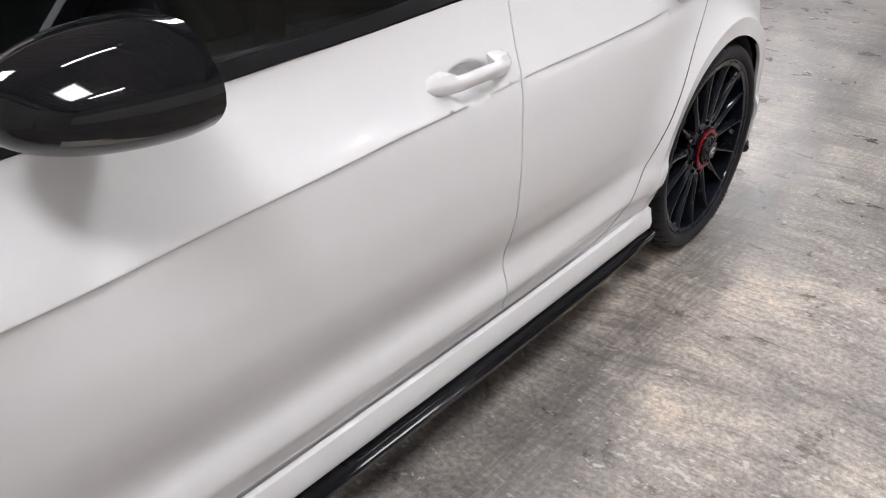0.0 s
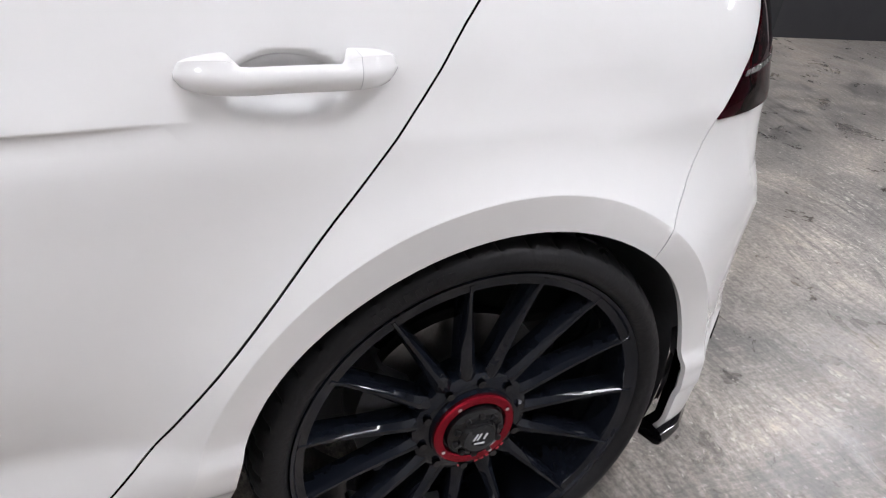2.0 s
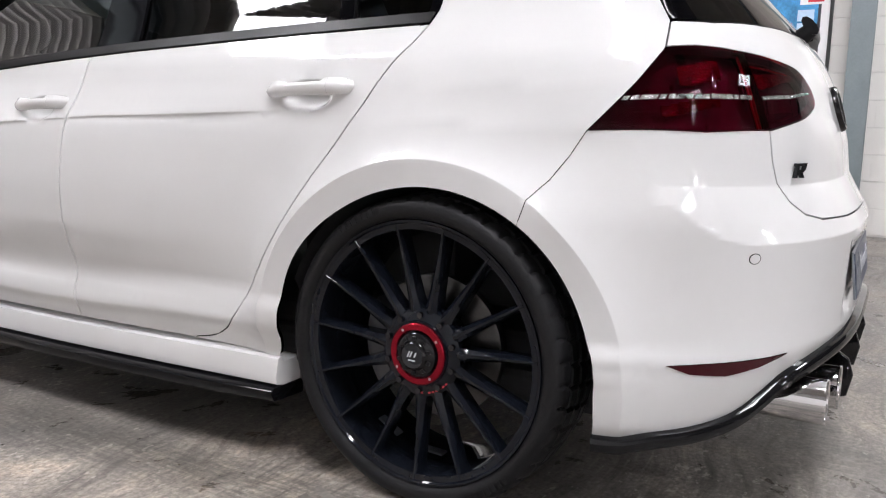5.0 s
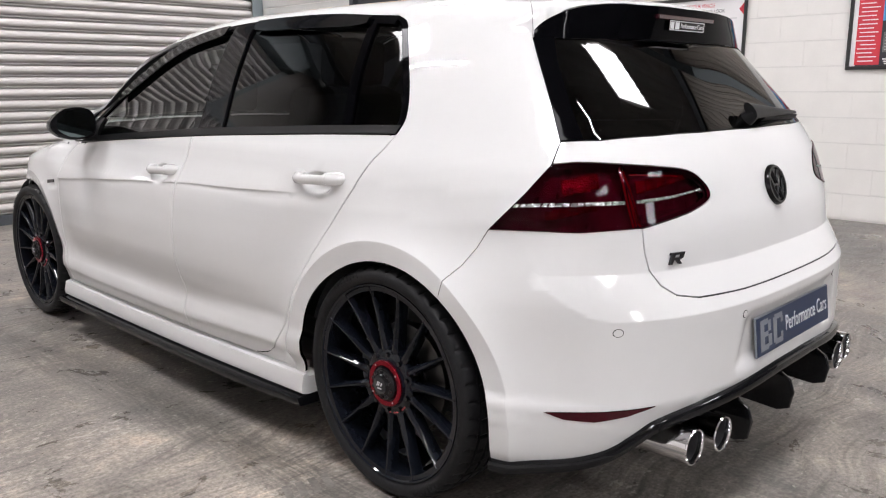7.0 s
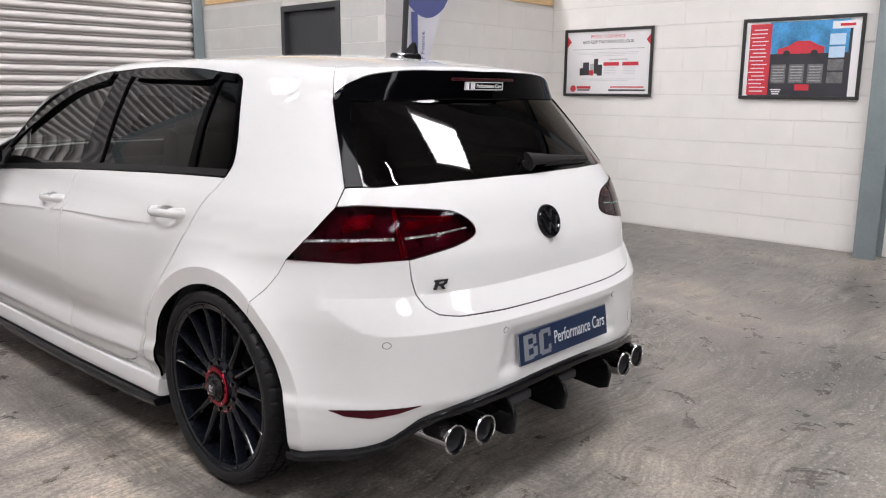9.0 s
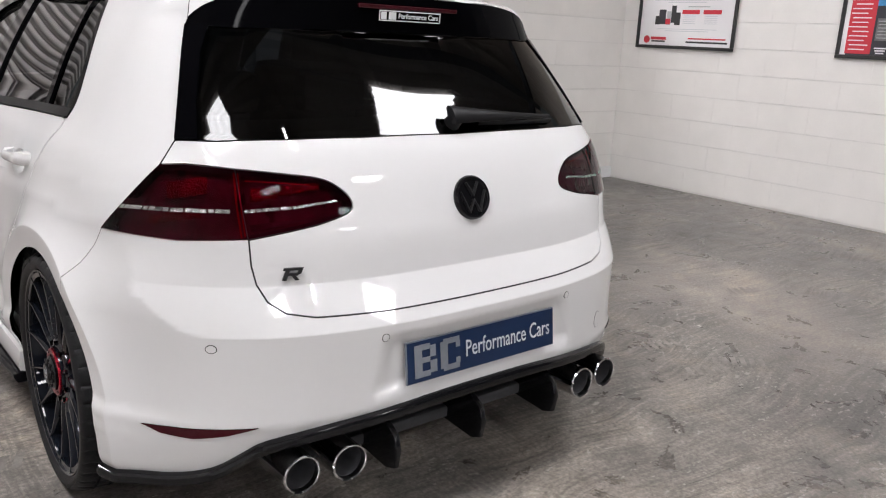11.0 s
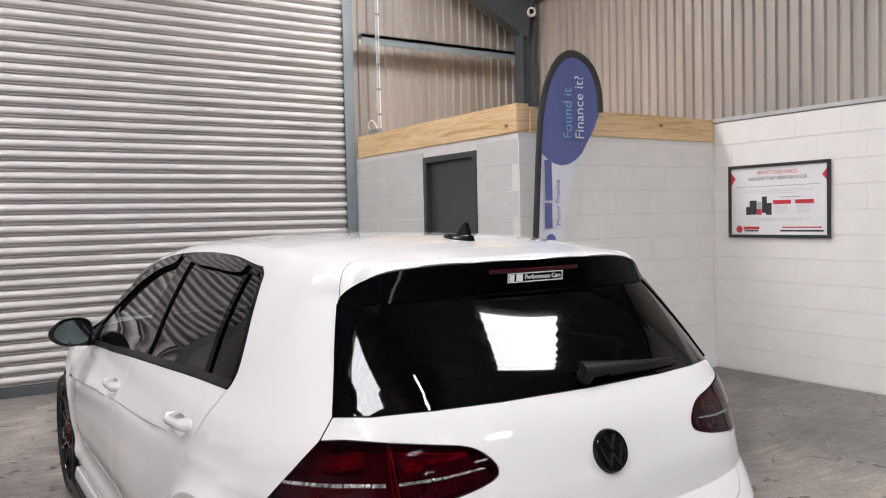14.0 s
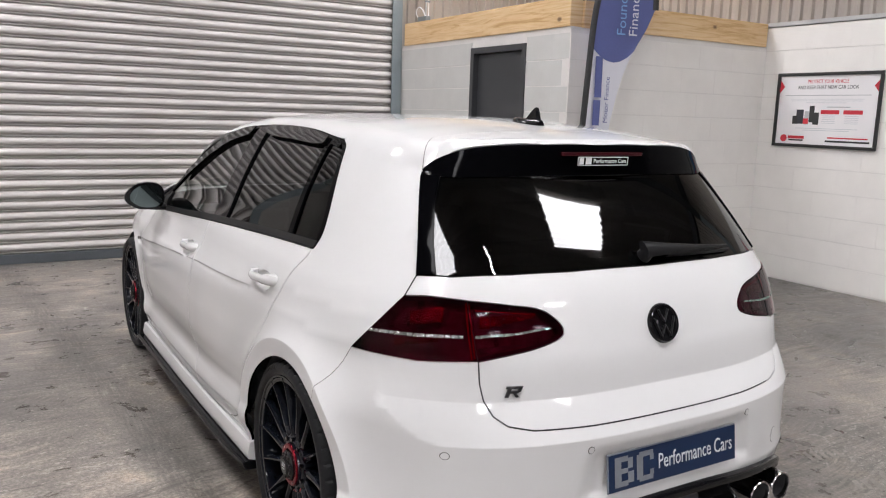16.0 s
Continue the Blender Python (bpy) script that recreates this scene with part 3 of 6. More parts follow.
def store_room():
    beam = lambda name, *r: tagged(part(name, box(*r, 0.006), PINE), "planed pine beam along the top of the block store, knotty", "beam", kind="structure")
    beam("timber_beam_side", XS - 0.02, XS + 0.11, YS + 0.001, YB - 0.12, 2.21, 2.445)
    beam("timber_beam_front", XS + 0.112, XR - 0.03, YS - 0.018, YS + 0.10, 2.205, 2.42)
    tagged(part("store_lid", box(XS + 0.1, XR, YS + 0.11, YB - 0.1, 2.25, 2.30), PINE), "pine board lid over the block store", "lid", kind="structure")
    door = thing("door_1", "closed anthracite grey flush door in a dark frame", "door", (XS, 3.905, 0), kind="structure")
    bm = box(-0.012, 0.09, -0.445, -0.39, 0, 2.11, 0.003)
    add_box(bm, -0.012, 0.09, 0.39, 0.445, 0, 2.11, 0.003)
    add_box(bm, -0.012, 0.09, -0.39, 0.39, 2.055, 2.11, 0.003)
    part("door_frame", bm, DOOR_GREY, door, "dark grey frame")
    part("door_leaf", box(0.045, 0.085, -0.385, 0.385, 0.01, 2.05, 0.003), DOOR_GREY, door)
    handle = part("door_handle", box(0.028, 0.046, 0.30, 0.34, 0.93, 1.13, 0.004), CHROME, door, "steel lever handle")
    part("lever", box(0.0, 0.016, 0.20, 0.335, 1.02, 1.04, 0.004), CHROME, handle)
    part("lever_stem", tube((0.03, 0.32, 1.03), (0.006, 0.32, 1.03), 0.009), CHROME, handle)
    # conduit, junction box and looped cable on the gable
    con = thing("conduit", "vertical galvanised conduit with clipped cables", "conduit", (2.78, 5.70, 2.45))
    part("pipe", tube((0, 0, 0.02), (0.0, 0, 2.2), 0.011), CABLE_GREY, con, "", True)
    part("cable", tube((0.035, 0.0, 0.0), (0.03, 0, 2.2), 0.006, 8), WHITE_PRINT, con, "thin white cable", True)
    for i in range(7):
        part("clip", box(-0.016, 0.045, -0.014, 0.002, 0.25 + i * 0.28, 0.27 + i * 0.28), STEEL_GREY, con)
    jb = thing("junction_box", "grey junction box with a looped white cable on the beam", "junction box", (2.64, 5.52, 2.445))
    part("case", box(-0.03, 0.03, -0.12, 0.06, 0, 0.07, 0.006), STEEL_GREY, jb)
    cu = bpy.data.curves.new("cable", "CURVE")
    cu.dimensions, cu.bevel_depth, cu.bevel_resolution = "3D", 0.007, 2
    sp = cu.splines.new("NURBS")
    loop = [(0, 0.05, 0.04), (-0.02, 0.14, 0.10), (-0.02, 0.10, 0.19), (-0.01, 0.0, 0.17), (0, -0.05, 0.09), (0, -0.08, 0.03)]
    sp.points.add(len(loop) - 1)
    for p, c in zip(sp.points, loop):
        p.co = (*c, 1)
    sp.use_endpoint_u, cu.resolution_u = True, 8
    tmp = bpy.data.objects.new("cable", cu)
    scene.collection.objects.link(tmp)
    me = bpy.data.meshes.new_from_object(tmp.evaluated_get(bpy.context.evaluated_depsgraph_get()))
    bpy.data.objects.remove(tmp)
    me.materials.clear()
    me.materials.append(WHITE_PRINT)
    put("cable", me, jb, None, "looped white cable")


def poster_base(name, label, yc, z0, z1, w):
    """Framed poster on the right-hand wall; local x runs towards the reader's right, y up, z out of the wall."""
    m = Matrix.Translation((XR - 0.008, yc, (z0 + z1) / 2)) @ Matrix(((0, 0, -1, 0), (-1, 0, 0, 0), (0, 1, 0, 0), (0, 0, 0, 1)))
    ob = thing(name, label, "poster", kind="")
    ob.matrix_basis = m
    hw, hh, b = w / 2, (z1 - z0) / 2, 0.028
    for r in ((-hw, hw, hh - b, hh), (-hw, hw, -hh, -hh + b), (-hw, -hw + b, -hh + b, hh - b), (hw - b, hw, -hh + b, hh - b)):
        part("frame_rail", box(*r, 0, 0.022, 0.004), FRAME_BLACK, ob, "black frame rail")
    part("sheet", box(-hw + b, hw - b, -hh + b, hh - b, 0.002, 0.006), PAPER, ob, "printed paper sheet")
    return ob, hw - b, hh - b


def bar(ob, name, x, y, w, h, mat, z=0.0065, t=0.0008):
    return part(name, box(x - w / 2, x + w / 2, y - h / 2, y + h / 2, z, z + t), mat, ob)


def posters():
    ob, hw, hh = poster_base("care_poster", "framed white care poster with red headline and product picture", 2.165, 1.272, 1.952, 1.03)
    P = lambda x, y, z=0.0068: Matrix.Translation((x, y, z))
    lettering("headline", "PROTECT YOUR VEHICLE", 0.048, RED_PAINT, P(0, 0.258), ob, "CENTER", 0.40)
    lettering("headline", "AND KEEP THAT NEW CAR LOOK", 0.046, BLACK_PRINT, P(0, 0.205), ob, "CENTER", 0.60)
    for s in (-1, 1):
        me = mesh_of("arrow", [(s * hw, 0.275, 0.0068), (s * hw, 0.155, 0.0068), (s * (hw - 0.05), 0.215, 0.0068)], [(0, 1, 2)], RED_PAINT)
        put("arrow", me, ob)
    bar(ob, "rule", 0, 0.135, 0.84, 0.006, GREY_PRINT)
    for y, w in ((0.10, 0.72), (0.085, 0.70), (0.068, 0.40)):
        bar(ob, "text_line", 0, y, w, 0.004, SILVER_PRINT)
    bar(ob, "text_line", 0.13, 0.03, 0.22, 0.008, GREY_PRINT)
    for x in (0.05, 0.27):
        bar(ob, "red_tab", x, -0.015, 0.18, 0.036, RED_PAINT)
        for k in range(5):
            bar(ob, "text_line", x - 0.01, -0.05 - k * 0.016, 0.13, 0.004, SILVER_PRINT)
    # product picture: dark bottles and tubs
    for x, y, w, h, c in ((-0.30, -0.09, 0.05, 0.075, BLACK_PRINT), (-0.25, -0.06, 0.075, 0.13, POSTER_NAVY), (-0.18, -0.07, 0.045, 0.12, GREY_PRINT), (-0.13, -0.035, 0.05, 0.15, BLACK_PRINT), (-0.085, -0.075, 0.06, 0.11, BLACK_PRINT), (-0.19, -0.10, 0.06, 0.05, RED_PAINT)):
        bar(ob, "product_picture", x, y, w, h, c, 0.0066 + 0.0004 * abs(x))
    for y, w in ((-0.165, 0.62), (-0.182, 0.46)):
        bar(ob, "text_line", 0.02, y, w, 0.005, SILVER_PRINT)
    part("emblem", tube((-0.40, -0.262, 0.0065), (-0.40, -0.262, 0.0078), 0.034, 24), RED_PAINT, ob)
    bar(ob, "emblem_bar", -0.27, -0.250, 0.17, 0.026, RED_PAINT)
    bar(ob, "emblem_bar", -0.27, -0.276, 0.15, 0.014, BLACK_PRINT)
    bar(ob, "text_line", 0.24, -0.245, 0.38, 0.012, RED_PAINT)
    bar(ob, "text_line", 0.24, -0.276, 0.42, 0.016, BLACK_PRINT)

    ob, hw, hh = poster_base("sales_poster", "framed poster with red panel, blue sky and red car picture", 0.26, 1.265, 1.96, 1.01)
    bar(ob, "picture_ground", -0.01, -0.01, 2 * hw - 0.11, 2 * hh - 0.02, POSTER_NAVY)
    bar(ob, "picture_sky", 0.06, 0.175, 0.66, 0.27, POSTER_BLUE, 0.0074)
    bar(ob, "red_panel", -0.345, -0.005, 0.19, 2 * hh - 0.03, RED_PAINT, 0.0078)
    for k in range(17):
        bar(ob, "text_line", -0.345 - 0.012 * (k % 3), 0.25 - k * 0.033, 0.12 + 0.02 * (k % 2), 0.008, WHITE_PRINT, 0.0088)
    # the pictured car: low body, cabin and two wheels, flat print
    body_pts = [(-0.19, -0.02), (-0.19, 0.02), (-0.10, 0.045), (-0.03, 0.085), (0.08, 0.085), (0.15, 0.045), (0.20, 0.035), (0.20, -0.02)]
    put("printed_car", mesh_of("printed_car", [(x + 0.0, y + 0.06, 0.0086) for x, y in body_pts], [tuple(range(len(body_pts)))[::-1]], RED_PAINT), ob)
    for x in (-0.11, 0.12):
        part("printed_wheel", tube((x, 0.04, 0.0086), (x, 0.04, 0.0094), 0.03, 16), BLACK_PRINT, ob)
    for k in range(3):
        bar(ob, "text_block", -0.17 + k * 0.155, -0.13, 0.125, 0.16, POSTER_GREY, 0.0086)
        for j in range(6):
            bar(ob, "text_line", -0.17 + k * 0.155, -0.07 - j * 0.024, 0.10, 0.006, GREY_PRINT, 0.0096)
    for k in range(4):
        bar(ob, "text_block", 0.30, 0.15 - k * 0.105, 0.125, 0.09, (POSTER_PALE, POSTER_PALE, POSTER_GREY, POSTER_GREY)[k], 0.0086)
    bar(ob, "white_corner", 0.36, 0.265, 0.22, 0.06, WHITE_PRINT, 0.0086)
    bar(ob, "emblem_bar", 0.37, 0.265, 0.12, 0.022, RED_PAINT, 0.0098)
    bar(ob, "red_tab", 0.04, -0.245, 0.12, 0.05, RED_PAINT, 0.0098)
    for k in range(3):
        bar(ob, "text_line", -0.18, -0.265 - k * 0.018, 0.09 - 0.015 * k, 0.01, WHITE_PRINT, 0.0098)


def flag():
    """Teardrop banner on a curved pole, turned a little towards the room."""
    ob = thing("teardrop_banner", "blue and white feather banner on a curved black pole", "banner", (2.46, 2.6, 0))
    edge = [(0.0, 0.10), (0.0, 0.6), (0.01, 1.2), (0.035, 1.7), (0.08, 2.2), (0.13, 2.45), (0.20, 2.64), (0.30, 2.77), (0.41, 2.82), (0.53, 2.79), (0.63, 2.70), (0.69, 2.55), (0.70, 2.36)]
    inner = [(0.70, 2.36), (0.62, 2.20), (0.50, 2.02), (0.40, 1.82), (0.32, 1.55), (0.27, 1.25), (0.24, 0.9), (0.22, 0.5), (0.20, 0.15)]

    def rounded(pts, k=5):
        p = [2 * Vector(pts[0]) - Vector(pts[1])] + [Vector(q) for q in pts] + [2 * Vector(pts[-1]) - Vector(pts[-2])]
        out = []
        for i in range(1, len(p) - 2):
            for j in range(k):
                t, a, b, c, d = j / k, *p[i - 1 : i + 3]
                out.append(tuple(0.5 * (2 * b + (c - a) * t + (2 * a - 5 * b + 4 * c - d) * t * t + (3 * b - a - 3 * c + d) * t ** 3)))
        return out + [tuple(p[-2])]

    edge, inner = rounded(edge), rounded(inner)
    turn = Matrix.Rotation(radians(-4), 3, "Z")
    spot = lambda x, z, d=0.0: turn @ Vector((x, d + 0.012 * math.sin(3 * z), z))
    cut = 2.02

    def sheet(name, mat, z0, z1, label, d):
        rows = []
        zs = [z0 + (z1 - z0) * k / 30 for k in range(31)]
        ex, ez = np.array(edge).T
        top = ez.argmax()
        ix, iz = np.array(inner)[::-1].T
        for z in zs:
            a = np.interp(z, ez[: top + 1], ex[: top + 1])
            b = np.interp(z, iz, ix) if z < 2.36 else np.interp(-z, -ez[top:], ex[top:])
            a += 0.02
            rows.append([spot(a + (max(b - 0.008, a + 0.004) - a) * j / 6, z - (0.10 * (1 - (2 * j / 6 - 1) ** 2) if mat is FLAG_BLUE and z == z0 else 0), d) for j in range(7)])
        verts, faces = loft(rows, False, False)
        put(name, mesh_of(name, verts, faces, mat, True), ob, None, label)

    sheet("cloth_white", FLAG_WHITE, 0.15, 2.10, "white lower cloth", 0.0)
    sheet("cloth_blue", FLAG_BLUE, cut, 2.80, "blue upper cloth", -0.004)
    ring = lambda p, r: [p + Vector((r * math.cos(k), 0.010 * math.sin(k), 0)) for k in [math.tau * j / 8 for j in range(8)]]
    rings = []
    for i, (x, z) in enumerate(edge):
        t = Vector((edge[min(i + 1, len(edge) - 1)][0] - edge[max(i - 1, 0)][0], 0, edge[min(i + 1, len(edge) - 1)][1] - edge[max(i - 1, 0)][1])).normalized()
        nrm = Vector((t.z, 0, -t.x))
        rings.append([spot(x, z) + turn @ (nrm * (0.030 * math.cos(k)) + Vector((0, 0.010 * math.sin(k) - 0.004, 0))) for k in [math.tau * j / 10 for j in range(10)]])
    lofted("pole_sleeve", rings, BLACK_PRINT, ob, "black pole sleeve")
    part("base", tube((0, 0, -0.011), (0, 0, 0.11), 0.16, 24, 0.05), BLACK_TRIM, ob, "black weighted base", True)
    up = turn.to_4x4() @ Matrix(((0, -1, 0, 0), (0, 0, -1, 0), (1, 0, 0, 0), (0, 0, 0, 1)))
    T = lambda x, z: Matrix.Translation(spot(x, z, -0.022)) @ up
    lettering("banner_lettering", "Found it", 0.125, FLAG_LIGHT, T(0.345, 2.13), ob, "LEFT", 0.40)
    lettering("banner_lettering", "Finance it?", 0.125, FLAG_WHITE, T(0.465, 2.13), ob, "LEFT", 0.50)
    part("rule", box(0.31, 0.50, -0.026, -0.022, 2.075, 2.085), FLAG_LIGHT, ob)
    for x, z, w in ((0.13, 1.52, 0.20), (0.135, 1.80, 0.32)):
        me = mesh_of("name_bar", [spot(x - 0.035, z - w / 2, -0.022), spot(x + 0.035, z - w / 2, -0.022), spot(x + 0.035, z + w / 2, -0.022), spot(x - 0.035, z + w / 2, -0.022)], [(0, 1, 2, 3)], FLAG_BLUE)
        put("name_bar", me, ob)
    lettering("banner_lettering", "Motor Finance", 0.062, FLAG_BLUE, T(0.225, 1.44), ob, "LEFT", 0.36)
    part("emblem", tube(spot(0.15, 1.33, -0.018), spot(0.15, 1.33, -0.024), 0.045, 20), FLAG_BLUE, ob)


WALLS = room()
steelwork()
shutter()
store_room()
posters()
flag()


# ---- the car: one smooth skin, from which every panel is cut ----
# Car axes: y forward from the rear axle, x to its right, z up.

def ip(t, xs, ys):
    """Smooth (monotone cubic) interpolation through knots."""
    xs, ys = np.asarray(xs, float), np.asarray(ys, float)
    h, d = np.diff(xs), np.diff(ys) / np.diff(xs)
    m = np.zeros_like(xs)
    m[1:-1] = np.where(d[1:] * d[:-1] > 0, 2 * d[1:] * d[:-1] / np.where(d[1:] + d[:-1] == 0, 1, d[1:] + d[:-1]), 0)
    m[0], m[-1] = d[0], d[-1]
    i = np.clip(np.searchsorted(xs, t) - 1, 0, len(h) - 1)
    u = np.clip((t - xs[i]) / h[i], 0, 1)
    a, b = m[i] * h[i], m[i + 1] * h[i]
    dy = ys[i + 1] - ys[i]
    return ys[i] + u * (a + u * (3 * dy - 2 * a - b + u * (a + b - 2 * dy)))
def step(t, a, b):
    u = np.clip((t - a) / (b - a), 0, 1)
    return u * u * (3 - 2 * u)
# half width by height, amidships
WZ = [.10, .20, .27, .308, .335, .365, .42, .50, .60, .70, .80, .832, .840, .8435, .852, .90, .96, 1.00, 1.05, 1.15, 1.25, 1.34, 1.40, 1.46]
WX = [.80, .860, .884, .892, .901, .898, .884, .881, .884, .888, .8905, .8910, .8935, .8975, .8955, .876, .853, .830, .803, .757, .705, .650, .600, .52]
# tail, by height, on the centreline
LZ = [.10, .20, .28, .36, .382, .40, .60]
LY = [-.68, -.722, -.764, -.789, -.7965, -.7975, -.7975]
BZ = [.71, .80, .86, .94, 1.01, 1.032, 1.06, 1.10, 1.20, 1.28, 1.300, 1.306, 1.35, 1.38, 1.42]
BY = [-.7375, -.726, -.708, -.682, -.648, -.633, -.609, -.574, -.477, -.3955, -.3745, -.372, -.386, -.398, -.398]
# roof and bonnet line on the centreline
RY = [-.60, -.40, -.19, 0.0, .30, .75, 1.20, 1.52, 1.75, 2.02, 2.32, 2.52, 2.75, 3.08, 3.35, 3.50, 3.62]
RZ = [1.365, 1.398, 1.426, 1.445, 1.462, 1.467, 1.463, 1.432, 1.372, 1.248, 1.095, 1.005, .965, .890, .810, .730, .60]
YC, YF, PW = -.10, 2.45, 2.9
# wheel-arch flare: offset of its centre from the axle, height and radius of its outer edge
ARCH_Y, ARCH_Z, ARCH_R = .0135, .309, .438
# how far the crease falls towards the nose, and how far the flank swells amidships, by height
DROP_Y, DROP_Z = [.40, .60, .75, 1.0, 1.15, 1.3, 1.5, 1.65, 1.84, 2.09, 2.60], [0, .008, .013, .019, .026, .035, .045, .055, .066, .085, .122]
SWELL_Z = [.20, .27, .335, .365, .42, .462, .544, .62, .709, .764, .805, .82, .8435, .90, .956, 1.05, 1.30]
SWELL_X = [.020, .030, .030, .028, .036, .052, .069, .068, .0587, .052, .042, .034, .028, .024, .022, .016, 0.0]
def width(y, z):
    fade = step(z, .50, .68) * step(z, 1.0, .90)
    zs = z + ip(np.clip(y, .40, 2.6), DROP_Y, DROP_Z) * fade + .022 * step(y, .50, 1.30) * step(z, .47, .38)
    w = ip(zs, WZ, WX)
    w = w + (np.interp(z, [.70, .82, .90], [.888, .8915, .876]) - w) * np.maximum(step(y, .58, .37), step(y, 2.25, 2.5)) * (z > .70) * (z < .90)
    w = np.where(y < .6, np.maximum(w, .898 - .5 * np.clip(.30 - z, 0, .3) ** 2 * 8 * step(y, -.2, .4) - .3 * np.clip(.2 - z, 0, 1)) * step(y, .5, .2) * step(z, .412, .372) + w * (1 - step(y, .5, .2) * step(z, .412, .372)), w)
    w = w + ip(np.clip(z, .20, 1.30), SWELL_Z, SWELL_X) * step(y, 0.0, 1.0) * step(y, 2.85, 1.95)
    # flanks draw in towards the nose; wheel arches swell
    w = w - .022 * step(y, 2.0, 3.0) * step(z, .8, .5) - .03 * step(y, .15, -.35) * step(z, .62, .8)
    low = step(z, .16, .26) * (1 - .70 * step(z, .40, .27) * step(y, -.10, .10))
    for cy, out in ((0.0, .046), (2.755, .025)):
        r = np.hypot(y - cy + ARCH_Y, z - ARCH_Z)
        w = w + np.where(r > ARCH_R, out * np.clip((.63 - r) / (.63 - ARCH_R), 0, 1) ** 3, out - .007 * np.clip((ARCH_R - r) / .060, 0, 1.3)) * low
    # cups under the door handles
    for hy, hz in ((.312, .876), (1.266, .839)):
        w = w - .036 * np.exp(-((((y - hy) / .058) ** 2 + ((z - hz) / .030) ** 2) ** 3))
    return w
# height of the bumper shelf's lower edge, by distance from the centreline
SA, SZ, SHELF = [0, .55, .70, .745, .780, .803, .816, .822], [.601, .601, .601, .606, .628, .655, .680, .709], .710
def tail(x, z):
    """y of the tail: bumper face, a sloping shelf over it, and the hatch above."""
    a = np.abs(x)
    zb = ip(np.minimum(a, .822), SA, SZ)
    top = -.7975 + .55 * (SHELF - zb)
    up = ip(np.maximum(z, SHELF), BZ, BY) + (top + .7375) * step(z, .90, SHELF)
    low = ip(np.minimum(z, .60), LZ, LY)
    mid = -.7975 + (top + .7975) * np.clip((z - zb) / np.maximum(SHELF - zb, .002), 0, 1)
    y = np.where(z >= SHELF, up, np.where(z <= zb, low, mid))
    return y + .016 * step(a, .350 - .25 * (z - .5), .285 - .25 * (z - .5)) * step(z, .408, .438) * step(z, .578, .545)
def body(p):
    """Signed closeness to the body's skin, about metres; negative inside."""
    x, y, z = p[..., 0], p[..., 1], p[..., 2]
    a, w = np.abs(x), width(y, z)
    br = np.maximum(YC - tail(x, z), .05)
    bf = ip(z, [.1, .3, .55, .75, 1.0, 1.5], [1.02, 1.10, 1.13, 1.09, 1.0, .9])
    q = np.maximum(np.maximum((YC - y) / br, (y - YF) / bf), 0)
    pw = np.where(y > 1, 2.5, PW)
    side = (((a / w) ** pw + q ** pw) ** (1 / pw) - 1) * np.where(q > .6, np.where(y < 1, br, bf), w)
    roof = (z - (ip(y, RY, RZ) - .09 * x * x - .10 * x ** 4)) * .95
    k = .04
    h = np.maximum(k - np.abs(side - roof), 0) / k
    return np.maximum(side, roof) + h * h * k / 4


def cast(o, d, far=1.0, n=34):
    """First points of the skin along rays from outside."""
    lo, hi = np.zeros(len(o)), np.full(len(o), np.nan)
    live = np.arange(len(o))
    for a, b in zip(np.linspace(0, far, n)[:-1], np.linspace(0, far, n)[1:]):
        if not len(live):
            break
        hit = body(o[live] + b * d[live]) < 0
        lo[live[hit]], hi[live[hit]] = a, b
        live = live[~hit]
    for _ in range(13):
        mid = (lo + hi) / 2
        ins = body(o + mid[:, None] * d) < 0
        hi, lo = np.where(ins, mid, hi), np.where(ins, lo, mid)
    return o + hi[:, None] * d


def slope_of(p):
    e = 0.0015
    g = np.stack([body(p + e * a) - body(p - e * a) for a in np.eye(3)], -1)
    return g / np.linalg.norm(g, axis=-1, keepdims=True)


def to_chart(p, kind, s):
    p = np.asarray(p, float)
    if kind == "side":
        return p[:, [1, 2]]
    if kind == "rear":
        return p[:, [0, 2]]
    if kind == "top":
        return p[:, [0, 1]]
    c = np.array((0, 0.35, 0.62) if kind == "tail" else (0, 2.3, 0.5))
    q = p - c
    y = -q[:, 1] if kind == "tail" else q[:, 1]
    return np.stack([0.85 * np.arctan2(q[:, 0], y), 0.85 * np.arctan2(q[:, 2], np.hypot(q[:, 0], y))], -1)


def from_chart(u, kind, s):
    n = len(u)
    if kind == "side":
        return cast(np.stack([np.full(n, 1.0 * s), u[:, 0], u[:, 1]], -1), np.tile((-s, 0.0, 0.0), (n, 1)), 0.8, 27)
    if kind == "rear":
        return cast(np.stack([u[:, 0], np.full(n, -0.9), u[:, 1]], -1), np.tile((0.0, 1.0, 0.0), (n, 1)), 0.9, 30)
    if kind == "top":
        return cast(np.stack([u[:, 0], u[:, 1], np.full(n, 1.55)], -1), np.tile((0.0, 0.0, -1.0), (n, 1)), 1.0, 34)
    th, ph = u[:, 0] / 0.85, u[:, 1] / 0.85
    sgn = -1 if kind == "tail" else 1
    d = np.stack([np.sin(th) * np.cos(ph), sgn * np.cos(th) * np.cos(ph), np.sin(ph)], -1)
    c = np.array((0, 0.35, 0.62) if kind == "tail" else (0, 2.3, 0.5))
    return cast(c + 2.2 * d, -d, 1.9, 64)


